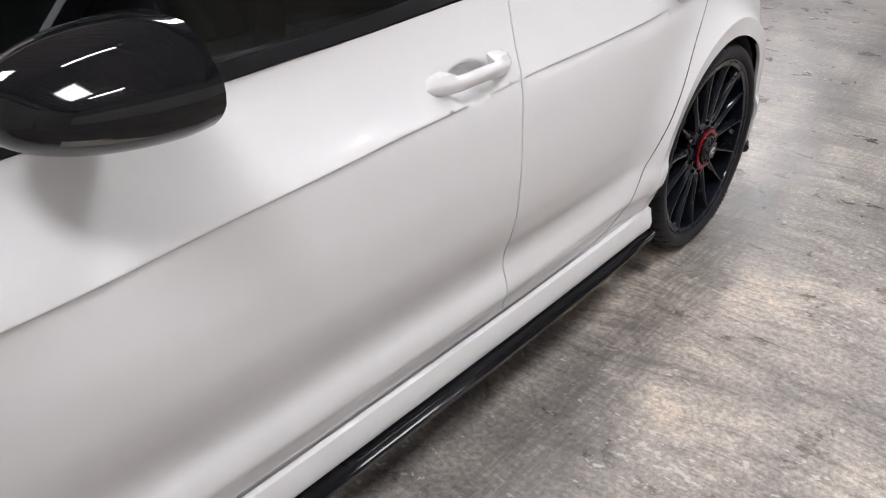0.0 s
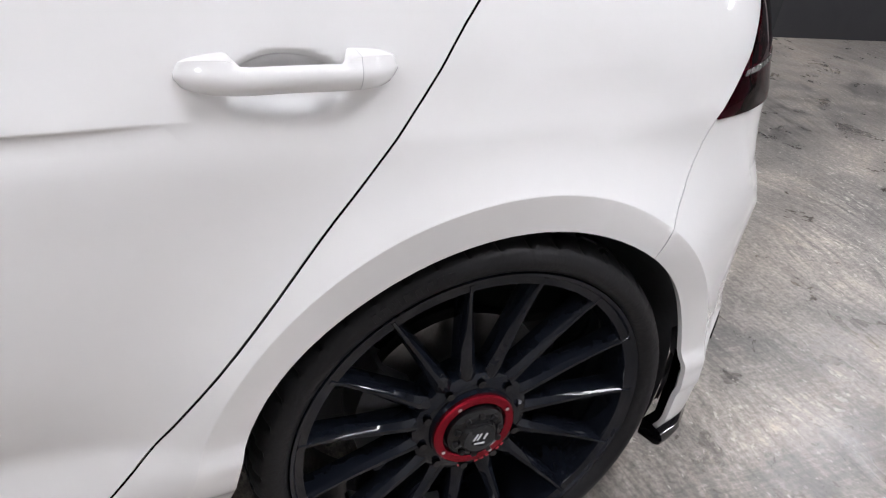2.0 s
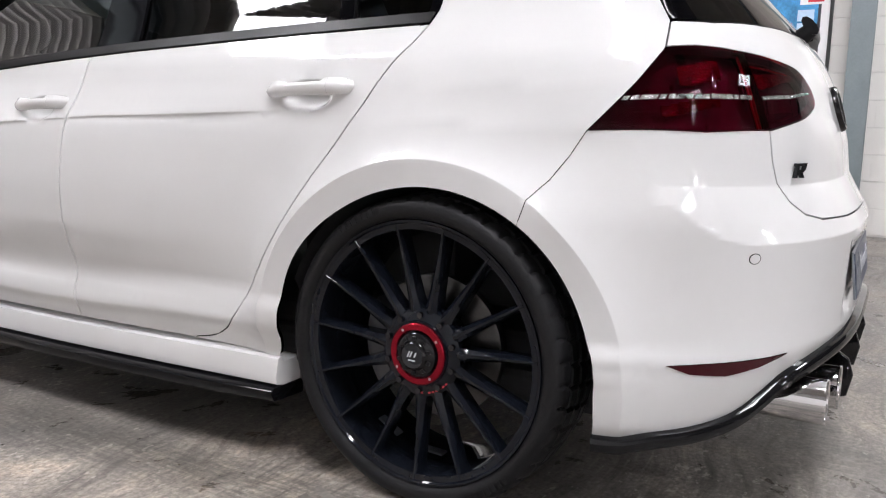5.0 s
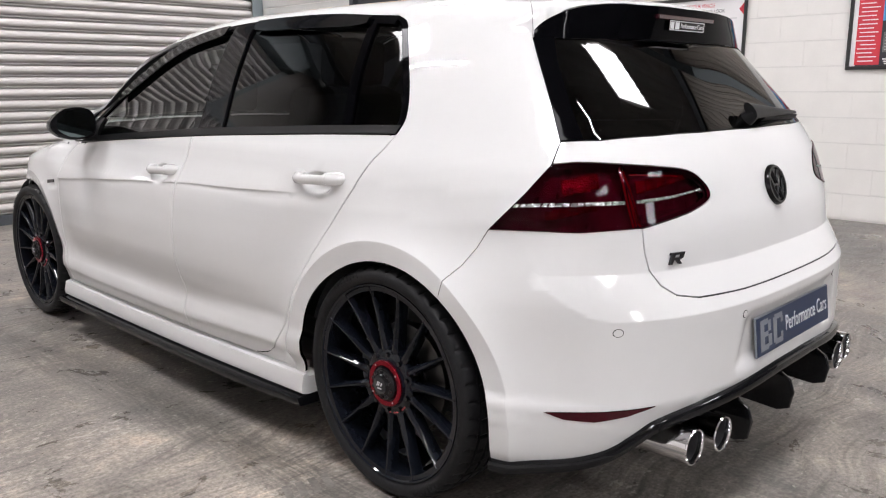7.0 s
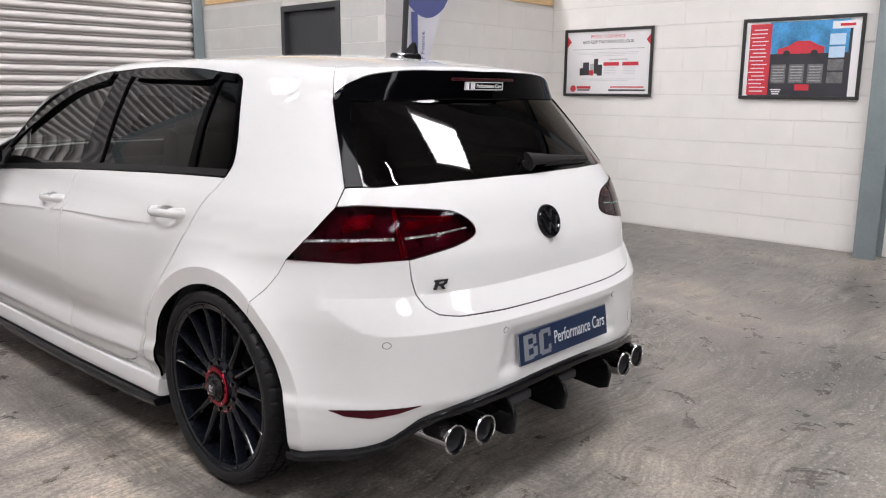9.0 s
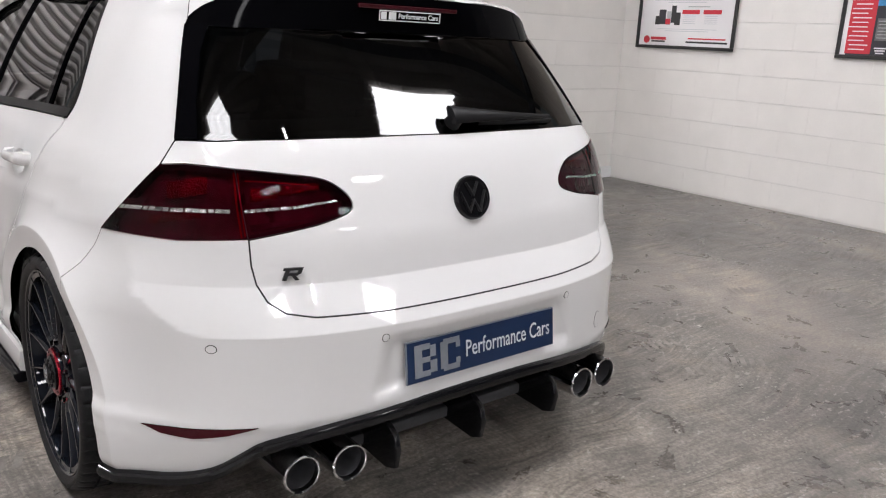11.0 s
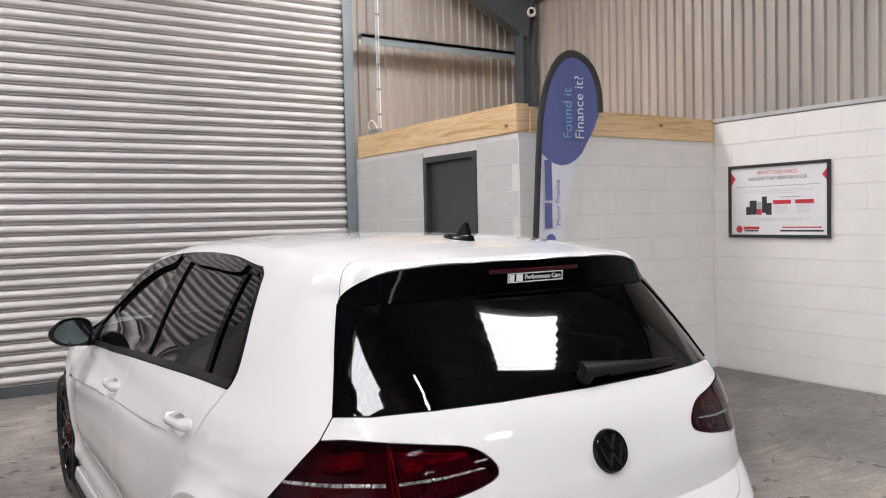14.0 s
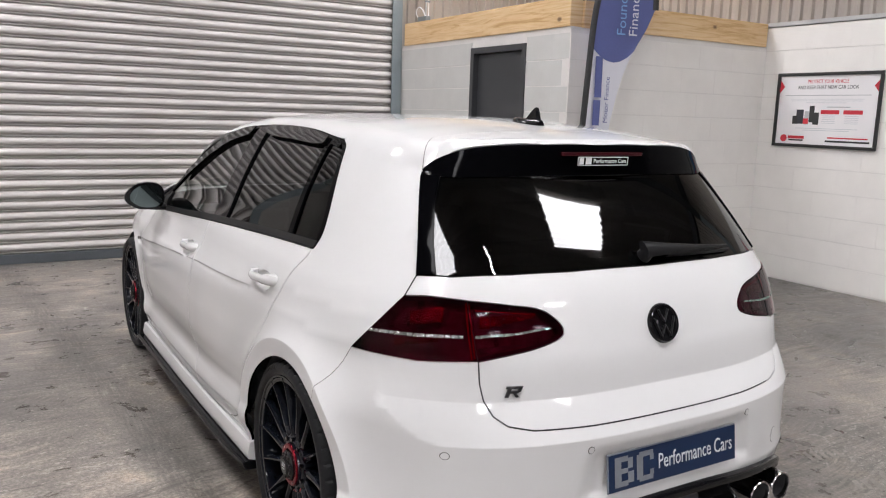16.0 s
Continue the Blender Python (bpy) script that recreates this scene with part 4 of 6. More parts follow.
def dense(pts, step_len=0.02, closed=True):
    out, pts = [], [np.asarray(p, float) for p in pts]
    for a, b in zip(pts, pts[1:] + ([pts[0]] if closed else [])):
        k = max(1, int(np.ceil(np.linalg.norm(b - a) / step_len)))
        out += [a + (b - a) * i / k for i in range(k)]
    return np.array(out if closed else out + [pts[-1]])


def curve(pts, k=6):
    """Catmull-Rom through points, open."""
    p = np.asarray(pts, float)
    p = np.vstack([2 * p[0] - p[1], p, 2 * p[-1] - p[-2]])
    out = []
    for i in range(1, len(p) - 2):
        for t in np.arange(k) / k:
            a, b, c, d = p[i - 1 : i + 3]
            out.append(0.5 * (2 * b + (c - a) * t + (2 * a - 5 * b + 4 * c - d) * t * t + (3 * b - a - 3 * c + d) * t ** 3))
    out.append(p[-2])
    return [tuple(q) for q in out]


def inside(u, poly):
    x, y = u[:, 0][:, None], u[:, 1][:, None]
    x0, y0 = poly.T
    x1, y1 = np.roll(poly, -1, 0).T
    cross = ((y0 > y) != (y1 > y)) & (x < (x1 - x0) * (y - y0) / np.where(y1 == y0, 1e-9, y1 - y0) + x0)
    return cross.sum(1) % 2 == 1


def off_edge(u, poly):
    a, b = poly, np.roll(poly, -1, 0)
    best = np.full(len(u), 9.0)
    for p, q in zip(a, b):
        d = q - p
        t = np.clip(((u - p) @ d) / max(d @ d, 1e-12), 0, 1)
        best = np.minimum(best, np.linalg.norm(u - p - t[:, None] * d, axis=1))
    return best


def shrink(poly, gap):
    area = np.sum(poly[:, 0] * np.roll(poly[:, 1], -1) - np.roll(poly[:, 0], -1) * poly[:, 1])
    e = np.roll(poly, -1, 0) - poly
    n = np.stack([-e[:, 1], e[:, 0]], -1) * np.sign(area)
    n /= np.maximum(np.linalg.norm(n, axis=1, keepdims=True), 1e-9)
    m = n + np.roll(n, 1, 0)
    m /= np.maximum((m * n).sum(1, keepdims=True), 0.5)
    return poly + gap * m


def skin(outline, kind, s, gap, cell, fine=(), lines=(), arcs=()):
    """Triangles of the skin inside an outline of nearby places: places, faces, normals and the edge's order."""
    from mathutils.geometry import delaunay_2d_cdt
    poly = to_chart(dense(outline), kind, s)
    keep = np.linalg.norm(poly - np.roll(poly, 1, 0), axis=1) > 1e-4
    poly = shrink(poly[keep], gap)
    lo, hi = poly.min(0), poly.max(0)
    gx, gy = np.meshgrid(np.arange(lo[0] + cell / 2, hi[0], cell), np.arange(lo[1] + cell / 2, hi[1], cell))
    gx = gx + (np.arange(gx.shape[0])[:, None] % 2) * cell / 2
    grid = np.stack([gx.ravel(), gy.ravel()], -1)
    for x0, x1, y0, y1, c in fine:
        fx, fy = np.meshgrid(np.arange(x0, x1, c), np.arange(y0, y1, c))
        inner = (grid[:, 0] > x0 - cell / 3) & (grid[:, 0] < x1 + cell / 3) & (grid[:, 1] > y0 - cell / 3) & (grid[:, 1] < y1 + cell / 3)
        grid = np.vstack([grid[~inner], np.stack([fx.ravel(), fy.ravel()], -1)])
    for ln in lines:
        q = to_chart(dense(ln, 0.022, False), kind, s)
        near = np.full(len(grid), 9.0)
        for c in q:
            near = np.minimum(near, np.hypot(*(grid - c).T))
        grid = np.vstack([grid[near > 0.012]] + [q + np.array((0, d)) for d in (-0.022, -0.0115, -0.0055, -0.002, 0.0015, 0.006, 0.0125, 0.023)])
    if len(arcs):
        q = to_chart(np.vstack(arcs), kind, s)
        near = np.full(len(grid), 9.0)
        for c in q:
            near = np.minimum(near, np.hypot(*(grid - c).T))
        grid = np.vstack([grid[near > 0.008], q])
    grid = grid[inside(grid, poly)]
    if len(grid):
        grid = grid[off_edge(grid, poly) > 0.006]
    pts = [Vector((float(a), float(b))) for a, b in np.vstack([poly, grid])]
    vs, _, faces, origin, _, _ = delaunay_2d_cdt(pts, [], [list(range(len(poly)))], 1, 1e-6)
    u = np.array([(v.x, v.y) for v in vs])
    back = {}
    for i, ids in enumerate(origin):
        for j in ids:
            back[j] = i
    ring = [back[i] for i in range(len(poly)) if i in back]
    p = from_chart(u, kind, s)
    bad = np.isnan(p[:, 0])
    if bad.any():
        good = np.flatnonzero(~bad)
        for i in np.flatnonzero(bad):
            p[i] = p[good[np.argmin(((u[good] - u[i]) ** 2).sum(1))]]
    n = slope_of(p)
    faces = np.array([f for f in faces if len(f) == 3], int).reshape(-1, 3)
    fn = np.cross(p[faces[:, 1]] - p[faces[:, 0]], p[faces[:, 2]] - p[faces[:, 0]])
    flip = (fn * n[faces[:, 0]]).sum(1) < 0
    faces[flip] = faces[flip][:, ::-1]
    return p, faces, n, ring


INNER = []


def panel(name, outline, kind, mat, parent, s=-1, gap=0.0024, lift=0.0, cell=0.04, rim=0.010, label="", fine=(), backing=True, bulge=0.0, lines=(), deep=0.013, arcs=(), back_gap=-0.007):
    """One body panel: the skin inside the outline, lifted, with its edges folded in."""
    p, faces, n, ring = skin(outline, kind, s, gap, cell, fine, lines, arcs)
    if bulge:
        mid = p.mean(0)
        far = np.linalg.norm(p[ring] - mid, axis=1).min()
        lift = lift + bulge * np.clip(1 - (np.linalg.norm(p - mid, axis=1) / far) ** 2, 0, 1)[:, None]
    top = p + n * lift
    k, m = len(p), len(ring)
    a = top[ring]
    b = a - n[ring] * rim
    out = np.cross(np.roll(a, -1, 0) - np.roll(a, 1, 0), n[ring])
    out /= np.maximum(np.linalg.norm(out, axis=1, keepdims=True), 1e-9)
    if ((a - p.mean(0)) * out).sum() < 0:
        out = -out
    verts = np.vstack([top, a, b])
    quads = [(k + i, k + (i + 1) % m, k + m + (i + 1) % m, k + m + i) for i in range(m)]
    e0 = np.cross(a[1] - a[0], b[0] - a[0])
    if e0 @ out[0] < 0:
        quads = [q[::-1] for q in quads]
    me = mesh_of(name, verts, [tuple(f) for f in faces] + quads, mat, True)
    me.normals_split_custom_set_from_vertices([tuple(map(float, v)) for v in np.vstack([n, out, out])])
    if backing:
        q, f2, n2, _ = skin(outline, kind, s, back_gap, 0.09)
        INNER.append((q - n2 * deep, f2))
    return put(name, me, parent, None, label)


def on_skin(points, kind="side", s=-1, lift=0.0):
    p = from_chart(to_chart(np.asarray(points, float), kind, s), kind, s)
    return p + slope_of(p) * lift


def M(points, s):
    """Side points (x, y, z) given for the left, mirrored for the right."""
    return [(-s * x, y, z) for x, y, z in points]


def yz(points):
    return [(-0.88, y, z) for y, z in points]


def lathe(profile, n=96, ripple=None):
    """Rings of (radius, x) turned round the x axis."""
    rings = []
    for i in range(n):
        a = math.tau * i / n
        rings.append([(x, r * math.cos(a), r * math.sin(a)) if ripple is None else ripple(r, x, i, a, k) for k, (r, x) in enumerate(profile)])
    verts = [v for ring in rings for v in ring]
    m = len(profile)
    faces = [(i * m + j, i * m + j + 1, ((i + 1) % n) * m + j + 1, ((i + 1) % n) * m + j) for i in range(n) for j in range(m - 1)]
    return verts, faces


def turned(name, profile, mat, n=96, ripple=None, sharp=35):
    verts, faces = lathe(profile, n, ripple)
    bm = bmesh.new()
    vs = [bm.verts.new(v) for v in verts]
    for f in faces:
        bm.faces.new([vs[i] for i in f])
    bmesh.ops.remove_doubles(bm, verts=bm.verts, dist=1e-6)
    bmesh.ops.recalc_face_normals(bm, faces=bm.faces)
    me = bpy.data.meshes.new(name)
    bm.to_mesh(me)
    bm.free()
    me.materials.append(mat)
    me.shade_smooth()
    me.set_sharp_from_angle(angle=radians(sharp))
    return me


def bm_mesh(name, bm, mat, smooth=True):
    me = bpy.data.meshes.new(name)
    bmesh.ops.recalc_face_normals(bm, faces=bm.faces)
    bm.to_mesh(me)
    bm.free()
    me.materials.append(mat)
    if smooth:
        me.shade_smooth()
        me.set_sharp_from_angle(angle=radians(35))
    return me


# ---- wheels: local x points out of the car ----
GROW = lambda r: 0.333 - (0.323 - r) * 0.95
R_RIM = 0.284


def wheel_meshes():
    def tread(r, x, i, a, k):
        # sipes across the shoulders and slanted lugs between the grooves
        if r > 0.3255 and (i + k // 4) % 7 == 0:
            r -= 0.006
        return (x, r * math.cos(a), r * math.sin(a))

    tyre = [(0.266, 0.080), (0.270, 0.094), (0.277, 0.102), (0.287, 0.107), (0.300, 0.106), (0.310, 0.099), (0.3155, 0.089), (0.3185, 0.078), (0.3205, 0.066), (0.3208, 0.064), (0.313, 0.063), (0.313, 0.055), (0.321, 0.054),
            (0.323, 0.026), (0.315, 0.025), (0.315, 0.014), (0.323, 0.013), (0.323, -0.015), (0.315, -0.016), (0.315, -0.026), (0.323, -0.027), (0.321, -0.055), (0.313, -0.056), (0.313, -0.064), (0.3205, -0.065), (0.317, -0.085), (0.306, -0.102), (0.286, -0.108), (0.262, -0.095)]
    out = {"tyre": turned("tyre", [(GROW(r), x) for r, x in tyre], RUBBER, 315, tread)}
    barrel = [(R_RIM - 0.004, 0.086), (R_RIM, 0.094), (R_RIM - 0.002, 0.0985), (R_RIM - 0.007, 0.0975), (R_RIM - 0.010, 0.0935), (0.262, 0.0915), (0.2605, 0.086), (0.2600, 0.060), (0.2560, 0.050), (0.253, 0.03), (0.246, -0.05), (0.255, -0.10), (0.278, -0.105)]
    out["rim"] = turned("rim", barrel, RIM_BLACK)
    hub = [(0.0, 0.06), (0.045, 0.06), (0.046, 0.086), (0.0685, 0.0865), (0.0700, 0.0800), (0.082, 0.079), (0.094, 0.073), (0.099, 0.06), (0.099, 0.03), (0.06, 0.02), (0.0, 0.02)]
    out["wheel"] = turned("wheel", hub, RIM_BLACK)
    out["lock_ring"] = turned("lock_ring", [(0.049, 0.080), (0.050, 0.0905), (0.0525, 0.0925), (0.0635, 0.0925), (0.0660, 0.0905), (0.0665, 0.0866)], RED_ANODISED)
    out["centre_cap"] = turned("centre_cap", [(0.0, 0.110), (0.026, 0.110), (0.0285, 0.108), (0.032, 0.103), (0.041, 0.101), (0.0465, 0.096), (0.048, 0.08)], BLACK_GLOSS)
    out["cap_disc"] = turned("cap_disc", [(0.0, 0.1112), (0.025, 0.1108), (0.0255, 0.109)], CARBON, 40)
    out["brake_disc"] = turned("brake_disc", [(0.075, 0.012), (0.079, 0.030), (0.085, 0.030), (0.086, 0.012), (0.150, 0.012), (0.156, 0.010), (0.156, -0.012), (0.075, -0.012)], DISC_STEEL)
    # one slim spoke, forked at the rim
    def station(r, w, x, d):
        return [(x - d, -w * 1.2, r), (x - 0.007, -w, r), (x, -w * 0.30, r), (x, w * 0.30, r), (x - 0.007, w, r), (x - d, w * 1.2, r)]
    rings = [station(0.060, 0.0165, 0.070, 0.03), station(0.092, 0.0145, 0.0775, 0.036), (station(0.120, 0.0112, 0.0795, 0.036)), station(0.19, 0.0084, 0.083, 0.034), station(0.245, 0.0070, 0.0885, 0.036), station(0.262, 0.0066, 0.0925, 0.04), station(0.2735, 0.0075, 0.0955, 0.05)]
    v, f = loft(rings)
    bm = bmesh.new()
    vs = [bm.verts.new(q) for q in v]
    for q in f:
        bm.faces.new([vs[i] for i in q])
    out["spoke"] = bm_mesh("spoke", bm, RIM_BLACK)
    bm = tube((0.068, 0, 0), (0.085, 0, 0), 0.0068, 6)
    add_tube(bm, (0.068, 0, 0), (0.073, 0, 0), 0.0095, 12)
    out["wheel_bolt"] = bm_mesh("wheel_bolt", bm, surface("black_chrome_bolt", (0.055, 0.055, 0.06), 0.08, metal=1.0))
    # caliper: curved body round the disc
    rings = []
    for k in range(9):
        a = radians(-38 + k * 9.5)
        c, sn = math.cos(a), math.sin(a)
        rings.append([(x, r * c, r * sn) for x, r in ((0.034, 0.105), (0.040, 0.125), (0.040, 0.150), (0.030, 0.170), (-0.03, 0.170), (-0.03, 0.105))])
    v, f = loft(rings)
    bm = bmesh.new()
    vs = [bm.verts.new(q) for q in v]
    for q in f:
        bm.faces.new([vs[i] for i in q])
    out["caliper"] = bm_mesh("caliper", bm, surface("dark_caliper_paint", (0.05, 0.05, 0.055), 0.35, vary=0.2))
    out["bar"] = bm_mesh("letter_bar", box(-0.0005, 0.0005, -0.0042, 0.0042, -0.0070, 0.0070, 0.0003), RUBBER, False)
    out["mark"] = bm_mesh("letter_mark", box(-0.0005, 0.0005, -0.0028, 0.0028, -0.0042, 0.0042), RED_PAINT, False)
    out["screw"] = bm_mesh("ring_screw", tube((0.0915, 0, 0), (0.0942, 0, 0), 0.0032, 8), CHROME)
    out["cap_lug"] = bm_mesh("cap_lug", box(0.099, 0.106, -0.004, 0.004, 0.033, 0.041, 0.001), BLACK_TRIM)
    out["weight"] = bm_mesh("wheel_weight", box(-0.012, 0.012, -0.03, 0.03, 0.2425, 0.2475, 0.001), STEEL_DARK)
    out["stroke"] = bm_mesh("cap_mark", box(0.1108, 0.1116, -0.0016, 0.0016, -0.0070, 0.0070, 0.0002), SILVER_PRINT, False)
    return out


def wheels(car):
    kit = wheel_meshes()
    for s in (-1, 1):
        for cy in (0.0, 2.755):
            front = cy > 1
            pose_m = Matrix.Translation((s * 0.812, cy - 0.003, 0.329)) @ (Matrix.Rotation(math.pi, 4, "Z") if s < 0 else Matrix.Identity(4)) @ Matrix.Rotation(radians(12 if front else -0.5), 4, "X") @ Matrix.Scale(1.032, 4)
            hub = put("wheel", kit["wheel"], car, pose_m, "gloss black fifteen-spoke alloy wheel with red centre ring")
            for k in ("tyre", "rim", "lock_ring", "centre_cap", "brake_disc"):
                put(k, kit[k], hub)
            put("cap_disc", kit["cap_disc"], hub)
            for dy, dz, turn, long in ((-0.0080, 0.004, -24, 1.0), (-0.0020, 0.004, -24, 1.0), (0.0080, 0.004, -24, 0.8), (0.0, -0.0085, 90, 1.2)):
                put("cap_mark", kit["stroke"], hub, Matrix.Translation((0, dy, dz)) @ Matrix.Rotation(radians(turn), 4, "X") @ Matrix.Diagonal((1, 1, long, 1)))
            for i in range(15):
                put("spoke", kit["spoke"], hub, Matrix.Rotation(math.tau * (i + 0.5) / 15 + radians(0.0), 4, "X"))
            for i in range(10):
                a = Matrix.Rotation(math.tau * i / 10, 4, "X")
                put("wheel_bolt", kit["wheel_bolt"], hub, a @ Matrix.Translation((0, 0, 0.0815)))
                put("cap_lug", kit["cap_lug"], hub, a)
            for i in range(4):
                put("ring_screw", kit["screw"], hub, Matrix.Rotation(math.tau * (i + 0.4) / 4, 4, "X") @ Matrix.Translation((0, 0, 0.058)))
            put("caliper", kit["caliper"], hub, Matrix.Rotation(radians(185), 4, "X"))
            for i in range(2):
                put("wheel_weight", kit["weight"], hub, Matrix.Rotation(radians(150 + 28 * i), 4, "X"))
            # raised lettering on the tyre wall and printed marks round the hub
            for lo_a in (18, 205):
                for i in range(8):
                    put("letter_bar", kit["bar"], hub, Matrix.Rotation(radians(lo_a + i * 2.9), 4, "X") @ Matrix.Translation((0.1075, 0, 0.3085)))
            for i in range(9):
                if i != 2:
                    put("letter_mark", kit["mark"], hub, Matrix.Rotation(radians(185 - 8 + i * 6.5 if i > 2 else 185 - 8 + i * 7), 4, "X") @ Matrix.Translation((0.0775, 0, 0.0835)))


# ---- outlines, as (x, y, z) near the skin of the left side ----
def arch(cy, a0, a1, k=30):
    """Wheel-arch lip as (y, z); angles from straight ahead, over the top."""
    out = []
    for i in range(k + 1):
        a = a0 + (a1 - a0) * i / k
        r = 0.379 + 0.010 * math.exp(-(((a - 33) / 18) ** 2)) + 0.022 * float(step(np.array(a), 178.0, 203.0))
        out.append((cy - ARCH_Y + r * math.cos(radians(a)), ARCH_Z + r * math.sin(radians(a))))
    return out


def flare(cy, s, sides=(-1, 1)):
    """Rings of places along the flared band round a wheel arch."""
    out = []
    for dr in (0.034, 0.013, 0.0035, 0.0012, -0.0012, -0.010, -0.032, -0.054):
        r = ARCH_R + dr
        for side in sides:
            ring = on_skin([(side * 0.905, cy - ARCH_Y + r * math.cos(a), ARCH_Z + r * math.sin(a)) for a in np.linspace(radians(-12), radians(194), 120)], "side", side)
            out.append(ring[~np.isnan(ring[:, 0])])
    return out


BELT_Y, BELT_Z = [0.0, .32, .70, .90, 1.12, 1.30, 1.50, 1.70, 2.15], [1.044, 1.034, 1.018, 1.009, .997, .986, .972, .960, .925]
BELT = lambda y: float(ip(np.array(float(y)), BELT_Y, BELT_Z))
GAP_FR = [(1.118, 0.258), (1.123, 0.30), (1.127, 0.40), (1.130, 0.46), (1.134, 0.55), (1.134, 0.65), (1.130, 0.74), (1.122, 0.815), (1.112, 0.86), (1.104, 0.91), (1.099, BELT(1.099) - 0.012)]
GAP_R = curve([(0.68, 0.264), (0.605, 0.279), (0.558, 0.303), (0.525, 0.336), (0.470, 0.410), (0.400, 0.515), (0.332, 0.615), (0.272, 0.70), (0.216, 0.772), (0.152, 0.862), (0.100, 0.943), (0.06, 0.992)], 3) + [(0.035, BELT(0.035) - 0.012)]
GAP_F = [(2.285, 0.245), (2.295, 0.45), (2.295, 0.70), (2.28, 0.85), (2.21, 0.905)]
DLO_REAR = [(0.035, 1.03), (0.02, 1.075), (0.035, 1.14), (0.075, 1.22), (0.13, 1.31), (0.165, 1.352), (0.215, 1.372)]
DLO_TOP = [(0.215, 1.372), (0.34, 1.382), (0.55, 1.398), (0.85, 1.404), (1.15, 1.396), (1.38, 1.372), (1.55, 1.318), (1.72, 1.225), (1.90, 1.10), (2.06, 0.975), (2.12, 0.93)]
FIN_OUT = [(-0.602, -0.280, 1.290), (-0.625, -0.318, 1.230), (-0.668, -0.395, 1.115), (-0.703, -0.452, 1.030)]
LAMP = [(-0.845, -0.341, 0.812), (-0.80, -0.42, 0.905), (-0.742, -0.455, 0.974), (-0.70, -0.50, 0.979), (-0.612, -0.575, 0.973)]
LAMP_IN = [(-0.612, -0.575, 0.973)] + curve([(-0.52, -0.62, 0.963), (-0.43, -0.65, 0.949), (-0.385, -0.667, 0.924), (-0.361, -0.678, 0.893), (-0.376, -0.688, 0.870), (-0.45, -0.68, 0.848), (-0.53, -0.66, 0.833)], 4) + [(-0.612, -0.64, 0.820)]
HATCH_EDGE = [(-0.612, -0.64, 0.820), (-0.615, -0.655, 0.76), (-0.607, -0.665, 0.715), (-0.585, -0.68, 0.676), (-0.548, -0.70, 0.650), (-0.48, -0.72, 0.637), (-0.30, -0.74, 0.632), (0.0, -0.75, 0.631)]
GLASS_LOW = [(-0.703, -0.452, 1.030), (-0.63, -0.52, 1.032), (-0.48, -0.58, 1.036), (-0.30, -0.62, 1.040), (0.0, -0.64, 1.043)]
SPOIL_EDGE = [(-0.592, -0.272, 1.312), (-0.572, -0.283, 1.333), (-0.535, -0.298, 1.348), (-0.48, -0.318, 1.362), (-0.40, -0.345, 1.374), (-0.22, -0.382, 1.383), (0.0, -0.392, 1.386)]
GLASS_TOP = [(-0.548, -0.305, 1.284), (-0.50, -0.34, 1.291), (-0.34, -0.375, 1.294), (0.0, -0.39, 1.296)]
BUMP_LOW = [(-0.905, -0.405, 0.222), (-0.86, -0.50, 0.222), (-0.78, -0.565, 0.232), (-0.71, -0.625, 0.255), (-0.655, -0.675, 0.30), (-0.60, -0.705, 0.335), (-0.45, -0.75, 0.365), (-0.20, -0.785, 0.388), (0.0, -0.79, 0.392)]
both = lambda pts: list(pts) + [(-x, y, z) for x, y, z in reversed(pts) if abs(x) > 1e-6]


def handle(parent, y0, z0, s):
    """Pull handle: a bar standing off the door over a dished cup, with a separate rear end piece."""
    ends = on_skin([(-0.88, y0 + 0.135, z0), (-0.88, y0 - 0.135, z0 + 0.010)], "side", -1)[:, 0]
    stand = lambda t: float(ip(np.array(t), [0, .05, .15, .3, .7, .85, .95, 1], [.001, .012, .025, .034, .035, .030, .016, .002]))
    tall = lambda t: float(ip(np.array(t), [0, .03, .10, .20, .5, .80, .90, .97, 1], [.40, .72, .92, 1.0, 1.0, 1.0, .95, .76, .46]))

    def ring(t, grow=1.0):
        y, z = y0 + 0.121 - 0.242 * t, z0 + 0.010 * t + 0.003 * math.sin(math.pi * t)
        base = ends[0] + (ends[1] - ends[0]) * t
        d, h = stand(t), tall(t) * grow
        open_t = float(step(np.array(t), .20, .27) * step(np.array(t), .77, .70))
        back = -0.012 + (d - 0.013 + 0.012) * open_t
        top = 0.019 - 0.008 * open_t
        sect = [(d - 0.011, -0.0185), (d - 0.006, -0.0165), (d - 0.001, -0.009), (d + 0.001, 0.0), (d - 0.001, 0.006), (d - 0.004, 0.0095), (d - 0.010, top), (back, top), (back, -0.0175)]
        return [(-s * (base - o * grow), y, z + q * h) for o, q in sect]

    ts = [0, .006, .02, .04, .07, .11, .16, .20, .22, .24, .26, .30, .36, .44, .5, .56, .64, .70, .72, .74, .76, .787]
    ob = lofted("door_handle", [ring(t) for t in ts], PAINT, parent, "white body-coloured pull handle")
    lofted("handle_seam", [ring(t, 0.992) for t in (.786, .793)], GREY_PRINT, ob, "thin grey joint")
    lofted("handle_end", [ring(t) for t in (.7915, .82, .85, .88, .91, .935, .96, .98, .994, 1.0)], PAINT, ob)
    return ob


